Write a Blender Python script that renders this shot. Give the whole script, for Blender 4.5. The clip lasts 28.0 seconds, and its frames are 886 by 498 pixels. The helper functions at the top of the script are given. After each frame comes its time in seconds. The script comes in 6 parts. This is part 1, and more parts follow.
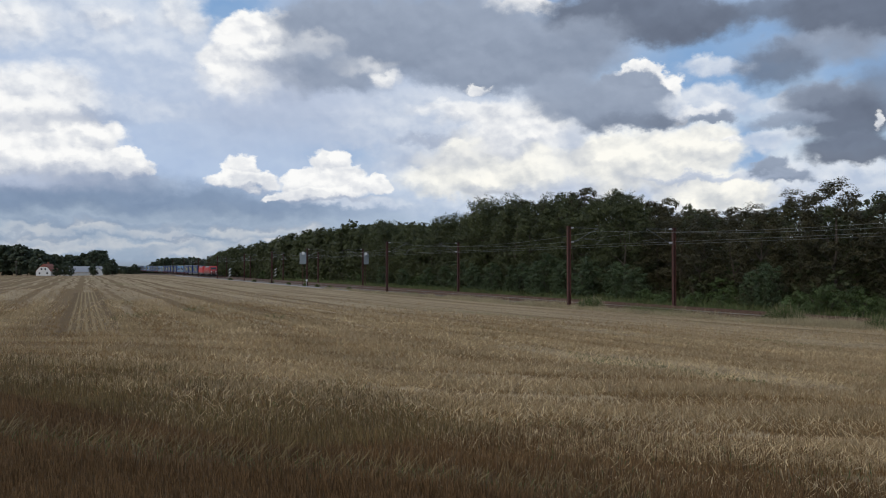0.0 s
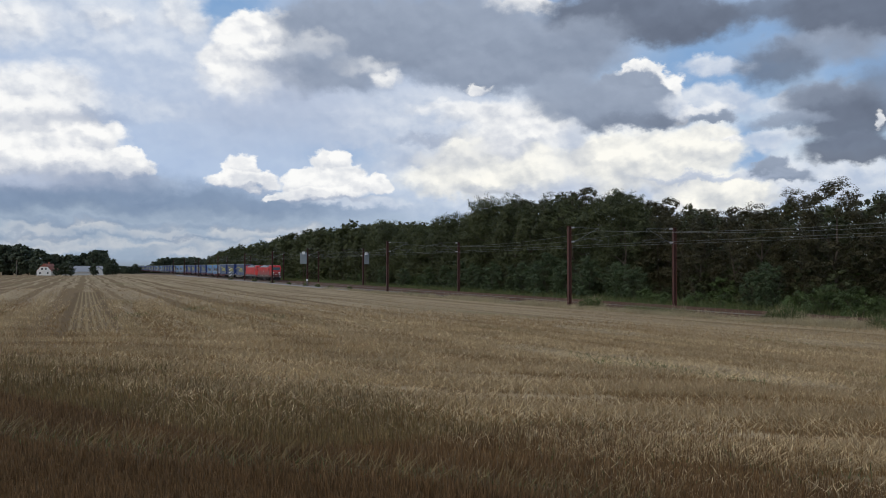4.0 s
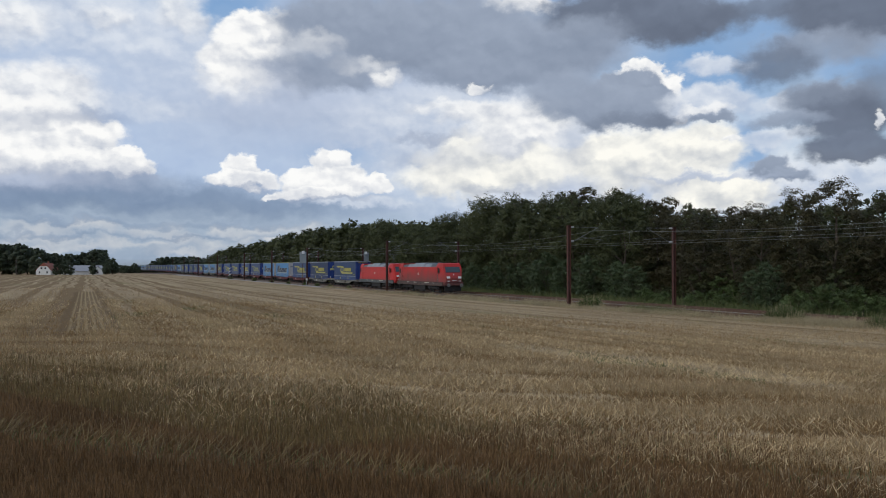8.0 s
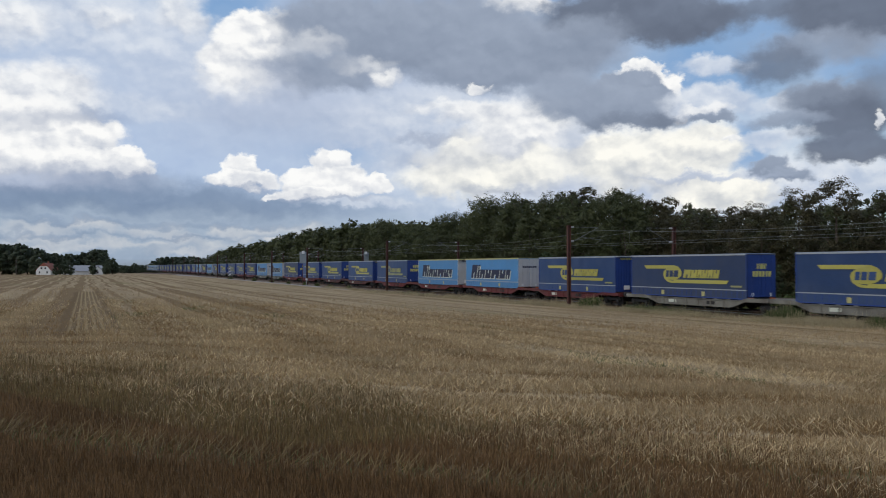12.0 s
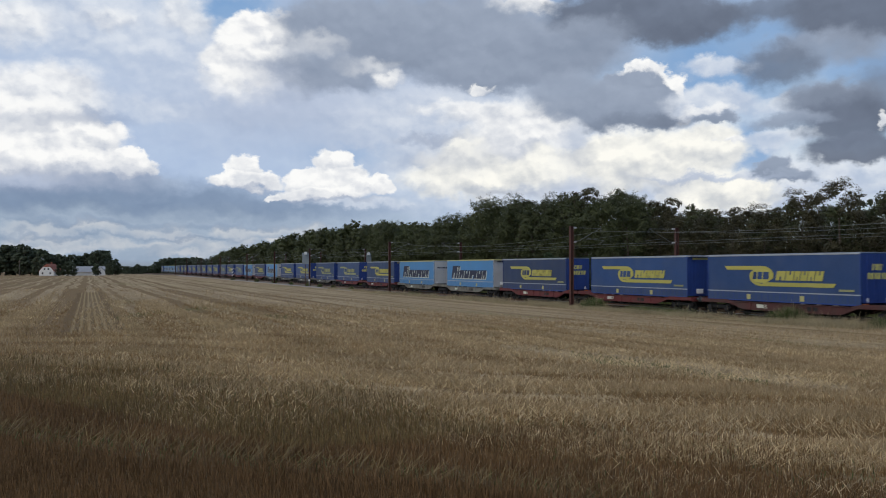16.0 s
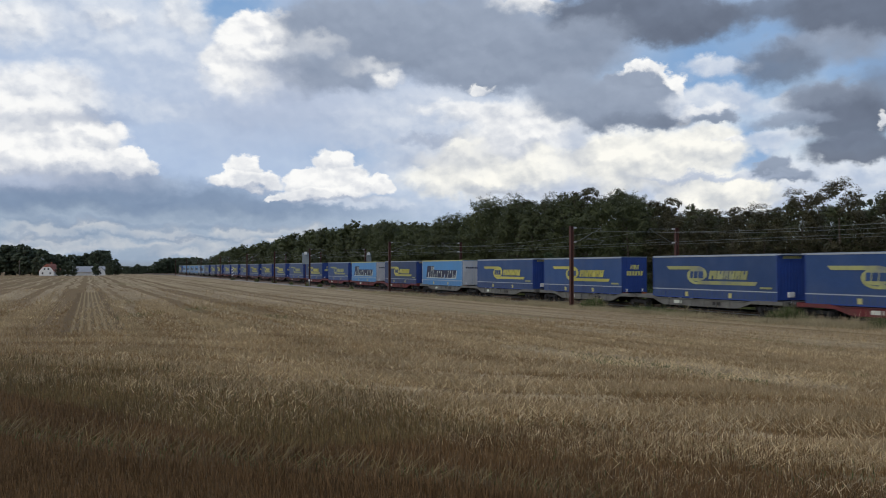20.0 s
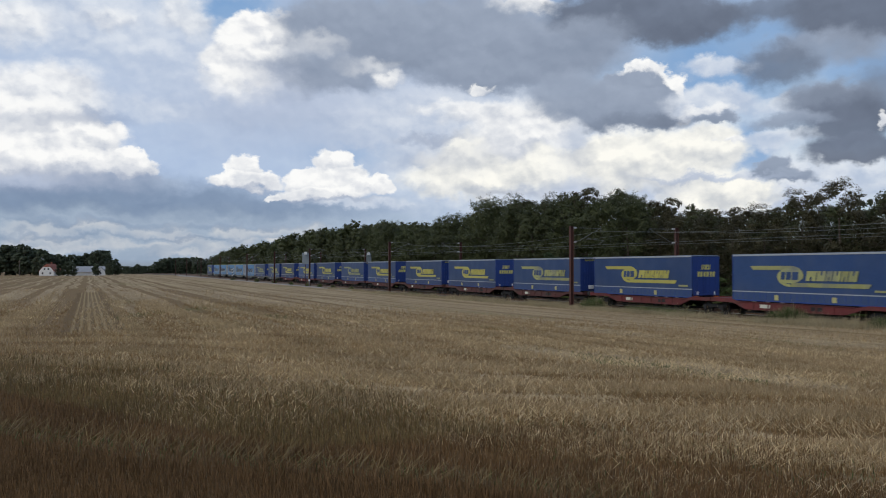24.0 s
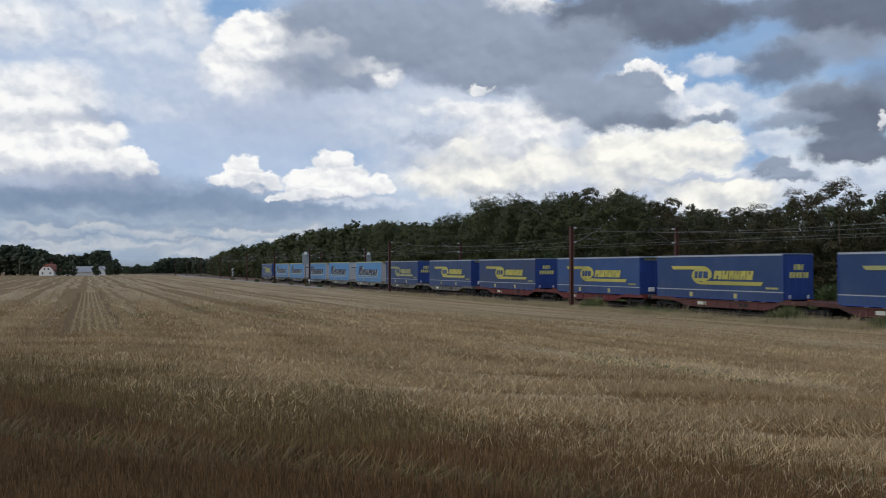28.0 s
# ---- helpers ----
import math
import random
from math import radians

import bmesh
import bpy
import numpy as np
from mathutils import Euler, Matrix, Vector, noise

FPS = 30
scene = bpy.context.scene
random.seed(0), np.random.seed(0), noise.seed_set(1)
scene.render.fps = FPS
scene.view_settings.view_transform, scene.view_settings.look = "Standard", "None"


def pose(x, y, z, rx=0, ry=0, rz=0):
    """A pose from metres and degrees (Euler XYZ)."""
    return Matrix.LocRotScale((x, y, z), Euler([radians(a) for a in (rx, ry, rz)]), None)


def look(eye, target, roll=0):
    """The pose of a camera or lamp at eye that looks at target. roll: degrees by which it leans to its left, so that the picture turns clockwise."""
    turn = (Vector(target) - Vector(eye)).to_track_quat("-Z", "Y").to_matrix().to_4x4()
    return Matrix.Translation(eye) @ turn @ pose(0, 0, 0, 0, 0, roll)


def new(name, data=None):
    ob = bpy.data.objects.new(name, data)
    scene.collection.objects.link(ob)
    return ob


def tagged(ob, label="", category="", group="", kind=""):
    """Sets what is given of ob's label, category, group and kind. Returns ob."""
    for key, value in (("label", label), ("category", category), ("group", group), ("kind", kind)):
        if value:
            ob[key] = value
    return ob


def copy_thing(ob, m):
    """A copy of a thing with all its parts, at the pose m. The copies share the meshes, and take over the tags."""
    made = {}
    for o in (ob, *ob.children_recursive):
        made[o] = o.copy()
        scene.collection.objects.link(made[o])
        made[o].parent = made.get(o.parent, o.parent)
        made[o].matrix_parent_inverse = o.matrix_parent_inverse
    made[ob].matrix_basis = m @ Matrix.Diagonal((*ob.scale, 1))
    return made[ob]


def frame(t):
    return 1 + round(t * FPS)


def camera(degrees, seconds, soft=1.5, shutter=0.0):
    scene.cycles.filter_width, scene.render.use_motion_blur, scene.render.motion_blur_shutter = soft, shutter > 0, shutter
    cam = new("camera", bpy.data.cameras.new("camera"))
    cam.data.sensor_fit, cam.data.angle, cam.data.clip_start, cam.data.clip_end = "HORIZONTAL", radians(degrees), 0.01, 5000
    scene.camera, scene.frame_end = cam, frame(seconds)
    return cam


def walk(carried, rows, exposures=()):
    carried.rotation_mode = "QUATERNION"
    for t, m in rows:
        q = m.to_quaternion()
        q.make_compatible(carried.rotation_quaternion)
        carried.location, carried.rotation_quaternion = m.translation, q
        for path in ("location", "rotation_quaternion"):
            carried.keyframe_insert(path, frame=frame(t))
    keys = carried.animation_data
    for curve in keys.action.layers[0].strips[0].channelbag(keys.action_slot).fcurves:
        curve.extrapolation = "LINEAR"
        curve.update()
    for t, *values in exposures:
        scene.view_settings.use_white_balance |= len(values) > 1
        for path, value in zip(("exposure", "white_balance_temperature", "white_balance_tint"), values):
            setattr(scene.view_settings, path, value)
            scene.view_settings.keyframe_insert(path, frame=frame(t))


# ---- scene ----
# World: Y runs along the railway towards the oncoming train, X across it, z = 0 at rail top.
# ---------------------------------------------------------------- camera
EYE = (0.0, 0.0, 3.42)
YAW = -22.48          # the axis is turned from +Y towards +X
TILT = 1.16


def aim(right=0.0, down=0.0):
    return pose(EYE[0], EYE[1], EYE[2], 90 + TILT - down, 0, YAW - right)


cam = camera(54.2, 28.0, 1.0, 0.18)
walk(cam, [
    (0.0, aim(0.0, -0.056)), (1.6, aim(0.0, -0.056)), (2.2, aim(-0.04, -0.056)), (3.4, aim(-0.04, -0.056)),
    (5.2, aim(0, 0)), (8.0, aim(0, 0)), (12.0, aim(0, 0)), (12.5, aim(-0.04, 0)), (14.2, aim(-0.168, -0.056)),
    (16.0, aim(-0.168, -0.056)), (21.0, aim(-0.168, -0.056)), (28.0, aim(-0.168, -0.056))],
    exposures=[(0.0, 0.0), (28.0, 0.0)])

# ---------------------------------------------------------------- sun
sun = new("sun", bpy.data.lights.new("sun", "SUN"))
sun.data.energy, sun.data.angle, sun.data.color = 0.9, radians(14), (1.0, 0.93, 0.82)
SUN_AZ, SUN_EL = radians(-112), radians(44)      # azimuth from +Y towards +X
sdir = Vector((math.sin(SUN_AZ) * math.cos(SUN_EL), math.cos(SUN_AZ) * math.cos(SUN_EL), math.sin(SUN_EL)))
sun.matrix_world = look(sdir * 300, (0, 0, 0))
# clouds: tone, azimuth and elevation from the view axis, half width, half height (degrees), softness, cover, lean, raggedness
CLOUDS = []
CLOUDS += [
    ("haze", -21.52, 11.40, 17.20, 7.48, 0.60, 0.80, 0, 1),
    ("haze", -6.85, 6.36, 17.20, 5.24, 0.60, 0.70, 0, 1),
    ("lilac", -6.11, 10.73, 14.21, 3.37, 0.60, 0.75, 0, 1),
    ("pale", -23.43, 14.99, 8.60, 2.24, 0.70, 0.80, 0, 1),
    ("pale", -17.53, 13.04, 4.49, 2.24, 0.80, 0.45, 0, 1),
    ("pale", -18.55, 9.90, 2.62, 0.60, 0.70, 0.60, 0, 1),
    ("slate", -19.22, 3.88, 14.96, 1.27, 0.45, 1.00, 0, 1),
    ("slate", -25.29, 4.45, 9.72, 1.72, 0.50, 0.90, 0, 1),
    ("pale", -5.37, 4.16, 2.99, 0.34, 0.50, 0.80, 0, 1),
    ("pale", 8.03, 6.71, 12.34, 4.11, 0.50, 0.95, 0, 1),
    ("pale", 16.92, 5.07, 8.23, 2.62, 0.50, 0.95, 0, 1),
]
CLOUDS += [
    ("pale", -0.15, 10.07, 7.48, 1.50, 0.60, 0.60, 0, 1),
    ("pale", 24.43, 5.16, 5.61, 1.50, 0.50, 0.90, 0, 1),
    ("blue", -14.95, 16.18, 2.99, 1.12, 0.50, 1.00, 0, 1),
    ("blue", 17.26, 12.03, 4.11, 2.32, 0.50, 0.95, 0, 1),
    ("blue", 19.28, 7.37, 1.50, 1.50, 0.50, 0.90, 0, 1),
    ("blue", 26.42, 11.95, 2.62, 0.97, 0.60, 0.80, 0, 1),
    ("blue", -6.48, 7.39, 2.24, 0.67, 0.70, 0.50, 0, 1),
    ("blue", 19.62, 14.22, 2.62, 0.93, 0.60, 0.70, 0, 1),
    ("mist", -19.22, 1.55, 20.94, 1.87, 0.50, 0.95, 0, 1),
    ("cream", -25.29, 2.16, 1.32, 0.35, 0.85, 0.42, 0, 1),
    ("cream", -22.80, 2.41, 1.02, 0.30, 0.85, 0.42, 0, 1),
]
CLOUDS += [
    ("cream", -21.26, 2.23, 0.78, 0.35, 0.85, 0.42, 0, 1),
    ("cream", -19.22, 2.26, 0.72, 0.30, 0.85, 0.42, 0, 1),
    ("cream", -17.53, 2.17, 0.90, 0.46, 0.85, 0.42, 0, 1),
    ("cream", -16.33, 1.72, 0.66, 0.30, 0.85, 0.42, 0, 1),
    ("cream", -14.49, 2.35, 0.54, 0.30, 0.85, 0.42, 0, 1),
    ("cream", -13.29, 2.18, 0.84, 0.41, 0.85, 0.42, 0, 1),
    ("cream", -11.58, 2.34, 0.90, 0.35, 0.85, 0.42, 0, 1),
    ("cream", -9.41, 2.43, 1.20, 0.30, 0.85, 0.42, 0, 1),
    ("cream", -24.22, 1.57, 1.20, 0.26, 0.85, 0.42, 0, 1),
    ("cream", -20.54, 1.47, 1.08, 0.20, 0.85, 0.42, 0, 1),
    ("cream", -14.77, 1.37, 1.02, 0.26, 0.85, 0.42, 0, 1),
]
CLOUDS += [
    ("cream", -26.36, 1.61, 0.72, 0.26, 0.85, 0.42, 0, 1),
    ("cream", -18.21, 1.35, 1.20, 0.20, 0.85, 0.42, 0, 1),
    ("cream", -22.48, 1.17, 1.50, 0.20, 0.85, 0.42, 0, 1),
    ("cream", -12.66, 1.53, 0.72, 0.26, 0.85, 0.42, 0, 1),
    ("cream", -25.29, 1.08, 1.20, 0.20, 0.85, 0.42, 0, 1),
    ("cream", -16.51, 0.93, 1.79, 0.20, 0.85, 0.42, 0, 1),
    ("cream", -10.50, 1.76, 0.97, 0.19, 0.50, 0.80, 0, 1),
    ("slate", -22.48, 2.69, 4.11, 0.19, 0.70, 0.60, 0, 1),
    ("slate", -13.37, 2.69, 4.49, 0.19, 0.70, 0.50, 0, 1),
    ("slate", -24.37, 1.87, 3.37, 0.15, 0.70, 0.50, 0, 1),
    ("slate", -16.51, 1.86, 2.99, 0.11, 0.70, 0.50, 0, 1),
]
CLOUDS += [
    ("slate", -24.50, 4.30, 6.00, 0.80, 0.60, 0.55, 0, 1),
    ("white", -24.83, 10.47, 3.55, 1.72, 0.35, 0.90, 0, 1),
    ("white", -26.20, 8.56, 3.37, 1.68, 0.30, 0.95, 0, 1),
    ("white", -24.06, 7.54, 3.74, 1.87, 0.16, 1.00, 0, 1),
    ("white", -26.05, 6.59, 3.55, 1.42, 0.20, 1.00, 0, 1),
    ("white", -22.00, 7.82, 1.50, 1.20, 0.20, 0.95, 0, 1),
    ("white", -20.38, 6.46, 1.72, 0.97, 0.12, 1.00, 0, 1),
    ("white", -23.43, 6.39, 2.24, 0.97, 0.20, 1.00, 0, 1),
    ("shade", -24.99, 5.27, 5.61, 0.75, 0.80, 0.90, 0, 1),
    ("shade", -19.55, 5.62, 1.50, 0.22, 0.60, 0.60, 0, 1),
    ("white", -21.52, 15.09, 1.87, 0.60, 0.60, 0.60, 0, 1),
    ("white", -16.51, 15.80, 1.68, 1.12, 0.50, 0.80, 0, 1),
]
CLOUDS += [
    ("blue", -14.00, 16.30, 2.00, 0.75, 0.45, 1.00, 0, 1),
    ("white", -26.51, 14.48, 1.87, 1.12, 0.60, 0.70, 0, 1),
    ("white", -13.29, 6.38, 1.05, 0.97, 0.14, 1.00, 0, 1),
    ("white", -12.94, 5.67, 2.32, 0.60, 0.16, 1.00, 0, 1),
    ("white", -14.35, 5.63, 1.05, 0.52, 0.25, 0.90, 0, 1),
    ("shade", -13.01, 5.12, 2.24, 0.15, 0.60, 0.50, 0, 1),
    ("white", -7.44, 6.79, 1.27, 1.27, 0.12, 1.00, 0, 1),
    ("white", -8.87, 5.67, 1.72, 0.97, 0.12, 1.00, 0, 1),
    ("white", -6.48, 5.70, 1.87, 0.97, 0.14, 1.00, 0, 1),
    ("white", -8.14, 4.88, 2.99, 0.49, 0.20, 1.00, 0, 1),
    ("shade", -7.77, 4.40, 2.99, 0.19, 0.60, 0.60, 0, 1),
    ("white", -4.18, 5.50, 0.97, 0.75, 0.14, 1.00, 0, 1),
]
CLOUDS += [
    ("white", -11.37, 4.65, 0.67, 0.30, 0.25, 1.00, 0, 1),
    ("glow", 2.47, 6.77, 4.11, 1.87, 0.25, 1.00, 0, 1),
    ("glow", 0.60, 5.67, 3.37, 1.05, 0.30, 0.90, 0, 1),
    ("white", 4.70, 9.13, 2.99, 1.72, 0.30, 0.95, 0, 1),
    ("glow", 6.55, 6.36, 2.24, 1.50, 0.30, 0.90, 0, 1),
    ("glow", 10.57, 6.66, 2.62, 2.17, 0.16, 1.00, 0, 1),
    ("glow", 13.44, 6.95, 2.99, 1.87, 0.30, 0.95, 0, 1),
    ("glow", 16.58, 7.38, 2.62, 1.42, 0.25, 0.95, 0, 1),
    ("glow", 17.60, 4.70, 3.37, 1.50, 0.20, 1.00, 0, 1),
    ("white", 2.09, 9.88, 2.24, 0.67, 0.40, 0.80, 0, 1),
    ("shade", -0.90, 8.50, 2.24, 0.30, 0.70, 0.70, 0, 1),
]
CLOUDS += [
    ("shade", 4.33, 5.10, 3.37, 0.30, 0.70, 0.50, 0, 1),
    ("white", -12.66, 14.63, 2.32, 1.35, 0.16, 1.00, 0, 1),
    ("white", -13.37, 13.12, 2.47, 1.57, 0.20, 1.00, 0, 1),
    ("white", -10.86, 13.59, 1.87, 1.87, 0.50, 0.80, 0, 1),
    ("white", -13.37, 11.56, 2.24, 0.90, 0.40, 0.80, 0, 1),
    ("white", -10.50, 15.33, 1.50, 0.82, 0.25, 0.90, 0, 1),
    ("white", 5.07, 16.86, 2.47, 0.60, 0.30, 0.95, 0, 1),
    ("grey", -6.85, 15.47, 4.11, 1.80, 0.30, 1.00, 0, 1),
    ("grey", -0.90, 15.05, 7.85, 2.62, 0.30, 1.00, 0, 1),
    ("grey", 5.44, 13.94, 6.36, 2.32, 0.30, 1.00, 0, 1),
    ("grey", -7.22, 12.56, 3.37, 1.20, 0.45, 0.85, 0, 1),
]
CLOUDS += [
    ("lilac", -10.50, 10.44, 4.49, 1.12, 0.70, 0.80, 0, 1),
    ("grey", 2.09, 12.58, 4.11, 0.97, 0.45, 0.90, 0, 1),
    ("white", -8.32, 14.28, 1.50, 0.67, 0.60, 0.50, 0, 1),
    ("white", -5.37, 13.17, 1.72, 0.45, 0.70, 0.50, 0, 1),
    ("white", -3.88, 12.34, 1.05, 0.45, 0.50, 0.80, 0, 1),
    ("white", 2.09, 11.68, 0.82, 0.30, 0.35, 0.90, 0, 1),
    ("white", 0.22, 10.43, 2.24, 0.37, 0.50, 0.60, 0, 1),
    ("grey", 8.39, 11.21, 2.62, 1.50, 0.40, 0.90, 0, 1),
    ("dark", 12.01, 16.10, 5.24, 1.57, 0.22, 1.00, 0, 1),
    ("dark", 15.89, 15.34, 3.37, 1.42, 0.30, 1.00, 0, 1),
    ("grey", 9.12, 14.87, 2.99, 1.12, 0.50, 0.80, 0, 1),
]
CLOUDS += [
    ("dark", 25.36, 14.99, 4.11, 1.80, 0.30, 1.00, 0, 1),
    ("dark", 21.26, 15.76, 4.86, 0.75, 0.50, 0.80, 0, 1),
    ("grey", 24.12, 13.21, 3.74, 0.82, 0.60, 0.80, 0, 1),
    ("white", 12.90, 12.00, 1.57, 1.23, 0.10, 1.00, 0, 1),
    ("white", 14.42, 10.74, 1.12, 1.50, 0.10, 1.00, 0, 1),
    ("white", 15.54, 9.85, 0.82, 0.60, 0.15, 1.00, 0, 1),
    ("grey", 12.37, 11.25, 2.09, 1.35, 0.14, 1.00, 0, 1),
    ("grey", 10.94, 10.42, 2.99, 1.42, 0.20, 1.00, 0, 1),
    ("grey", 13.44, 10.15, 2.24, 1.35, 0.14, 1.00, 0, 1),
    ("dark", 12.01, 9.40, 3.18, 0.45, 0.60, 0.40, 0, 1),
    ("dark", 14.84, 9.46, 1.65, 0.60, 0.40, 0.45, 0, 1),
]
CLOUDS += [
    ("grey", 17.29, 9.31, 1.25, 0.50, 0.22, 1.00, 0, 1),
    ("pale", 17.43, 12.43, 2.24, 0.60, 0.40, 0.85, 0, 1),
    ("pale", 17.09, 10.39, 2.80, 0.90, 0.35, 0.90, 0, 1),
    ("white", 16.92, 9.81, 1.50, 0.37, 0.40, 0.70, 0, 1),
    ("pale", 21.26, 9.73, 1.87, 0.52, 0.50, 0.80, 0, 1),
    ("pale", 20.93, 7.88, 2.24, 0.45, 0.50, 0.80, 0, 1),
    ("dark", 21.26, 12.35, 2.09, 1.27, 0.40, 0.80, 0, 1),
    ("grey", 24.12, 9.70, 2.80, 1.42, 0.30, 1.00, 0, 1),
    ("dark", 24.28, 9.86, 2.62, 1.20, 0.50, 0.60, 0, 1),
    ("dark", 25.05, 8.64, 2.99, 1.27, 0.30, 0.95, 0, 1),
    ("dark", 25.36, 7.06, 2.47, 0.90, 0.25, 0.95, 0, 1),
]
CLOUDS += [
    ("grey", 21.58, 8.87, 2.24, 0.45, 0.50, 0.90, 0, 1),
    ("dark", 26.86, 10.14, 1.87, 1.87, 0.50, 0.70, 0, 1),
    ("white", 26.98, 8.57, 0.37, 0.45, 0.30, 0.90, 0, 1),
    ("grey", 21.06, 6.26, 1.12, 0.82, 0.22, 1.00, 0, 1),
    ("grey", 22.07, 5.77, 1.27, 0.41, 0.30, 1.00, 0, 1),
    ("lilac", 16.92, 5.74, 3.74, 0.22, 0.60, 0.80, 0, 1),
    ("white", 18.28, 7.97, 0.82, 0.19, 0.30, 0.90, 0, 1),
    ("shade", -10.50, 12.03, 2.24, 0.97, 0.80, 0.50, 0, 1),
    ("grey", -8.32, 13.16, 2.62, 1.35, 0.70, 0.60, 0, 1),
    ("shade", -0.52, 7.14, 2.62, 0.82, 0.90, 0.45, 0, 1),
    ("lilac", 8.03, 5.06, 2.24, 0.60, 0.80, 0.60, 0, 1),
]
CLOUDS += [
    ("shade", 3.96, 7.79, 1.87, 0.52, 0.90, 0.45, 0, 1),
    ("shade", 14.14, 5.50, 2.24, 0.52, 0.90, 0.40, 0, 1),
    ("shade", 8.39, 7.72, 0.97, 1.50, 0.90, 0.40, 0, 1),
    ("lilac", -25.90, 5.17, 2.24, 0.37, 0.80, 0.60, 0, 1),
    ("shade", -25.29, 8.95, 2.24, 0.52, 0.90, 0.50, 0, 1),
    ("shade", -22.48, 9.15, 1.87, 0.45, 0.90, 0.60, 0, 1),
]
# ---------------------------------------------------------------- sky
world = bpy.data.worlds.new("sky")
scene.world = world
world.use_nodes = True
wn, wl = world.node_tree.nodes, world.node_tree.links
wn.clear()


def wmath(op, a, b=None, clamp=False):
    n = wn.new("ShaderNodeMath")
    n.operation, n.use_clamp = op, clamp
    for i, q in enumerate((a, b)):
        if q is None:
            continue
        if isinstance(q, (int, float)):
            n.inputs[i].default_value = q
        else:
            wl.new(q, n.inputs[i])
    return n.outputs[0]


def wvec(op, a, b):
    n = wn.new("ShaderNodeVectorMath")
    n.operation = op
    for i, q in enumerate((a, b)):
        if q is None:
            continue
        if isinstance(q, tuple):
            n.inputs[i].default_value = q
        else:
            wl.new(q, n.inputs[i])
    return n


def wmix(fac, a, b):
    n = wn.new("ShaderNodeMix")
    n.data_type = "RGBA"
    for i, q in ((0, fac), (6, a), (7, b)):
        if isinstance(q, (int, float)):
            n.inputs[i].default_value = q
        elif isinstance(q, tuple):
            n.inputs[i].default_value = (*q, 1)
        else:
            wl.new(q, n.inputs[i])
    return n.outputs[2]


def wnoise(vec, scale, detail, rough=0.55):
    n = wn.new("ShaderNodeTexNoise")
    n.inputs["Scale"].default_value, n.inputs["Detail"].default_value, n.inputs["Roughness"].default_value = scale, detail, rough
    wl.new(vec, n.inputs["Vector"])
    return n


coords = wn.new("ShaderNodeTexCoord").outputs["Generated"]
turn = wn.new("ShaderNodeVectorRotate")
turn.rotation_type = "Z_AXIS"
turn.inputs["Angle"].default_value = radians(-YAW)
wl.new(coords, turn.inputs["Vector"])
sep = wn.new("ShaderNodeSeparateXYZ")
wl.new(turn.outputs[0], sep.inputs[0])
az = wmath("MULTIPLY", wmath("ARCTAN2", sep.outputs[0], sep.outputs[1]), 57.2958)
el = wmath("MULTIPLY", wmath("ARCSINE", sep.outputs[2]), 57.2958)
comb = wn.new("ShaderNodeCombineXYZ")
wl.new(az, comb.inputs[0]), wl.new(el, comb.inputs[1])
flat_pos = comb.outputs[0]
# ragged edges: large billows and small tufts shift the cloud outlines
squash = wvec("MULTIPLY", flat_pos, (1.0, 1.3, 1.0)).outputs[0]
big = wvec("SUBTRACT", wnoise(squash, 0.30, 2.0, 0.5).outputs["Color"], (0.5, 0.5, 0.5)).outputs[0]
small = wvec("SUBTRACT", wnoise(squash, 0.85, 8.0, 0.56).outputs["Color"], (0.5, 0.5, 0.5)).outputs[0]
shift = wvec("ADD", wvec("MULTIPLY", big, (2.4, 1.5, 0)).outputs[0], wvec("MULTIPLY", small, (1.9, 1.6, 0)).outputs[0]).outputs[0]
ragged = wvec("ADD", flat_pos, shift).outputs[0]
ragged = wvec("MULTIPLY", ragged, (1, 1, 0)).outputs[0]
streak = wnoise(wvec("MULTIPLY", flat_pos, (0.30, 1.5, 1)).outputs[0], 0.7, 6.0, 0.6).outputs["Fac"]
# rounded relief of the heaps: the same noise sampled a little further towards the light
relief_here = wnoise(squash, 0.55, 5.0, 0.5).outputs["Fac"]
relief_there = wnoise(wvec("ADD", squash, (0.30, 0.60, 0)).outputs[0], 0.55, 5.0, 0.5).outputs["Fac"]
relief = wmath("MULTIPLY", wmath("SUBTRACT", relief_here, relief_there), 1.5)


def puffs(vec):
    """Heaped round tufts, high in the middle of each."""
    v = wn.new("ShaderNodeTexVoronoi")
    v.feature = "SMOOTH_F1"
    for name, q in (("Scale", 0.42), ("Detail", 2.0), ("Roughness", 0.5), ("Smoothness", 0.6)):
        v.inputs[name].default_value = q
    wl.new(vec, v.inputs["Vector"])
    return v.outputs["Distance"]


bent = wvec("ADD", squash, wvec("MULTIPLY", small, (1.6, 1.6, 0)).outputs[0]).outputs[0]
heaps = wmath("MULTIPLY", wmath("SUBTRACT", puffs(wvec("ADD", bent, (0.16, 0.5, 0)).outputs[0]), puffs(bent)), 1.5)
relief = wmath("ADD", relief, heaps)
mottle = wmath("MULTIPLY", wmath("SUBTRACT", wnoise(squash, 0.45, 6.0, 0.6).outputs["Fac"], 0.5), 1.6)
swing = wmath("ADD", relief, mottle)
swing2 = wmath("MULTIPLY", wmath("SUBTRACT", streak, 0.5), 3.0)

nishita = wn.new("ShaderNodeTexSky")
nishita.sky_type = "NISHITA"
nishita.sun_disc = False
nishita.sun_elevation, nishita.sun_rotation = SUN_EL, SUN_AZ
clear = wvec("MULTIPLY", nishita.outputs[0], (0.115, 0.115, 0.115)).outputs[0]
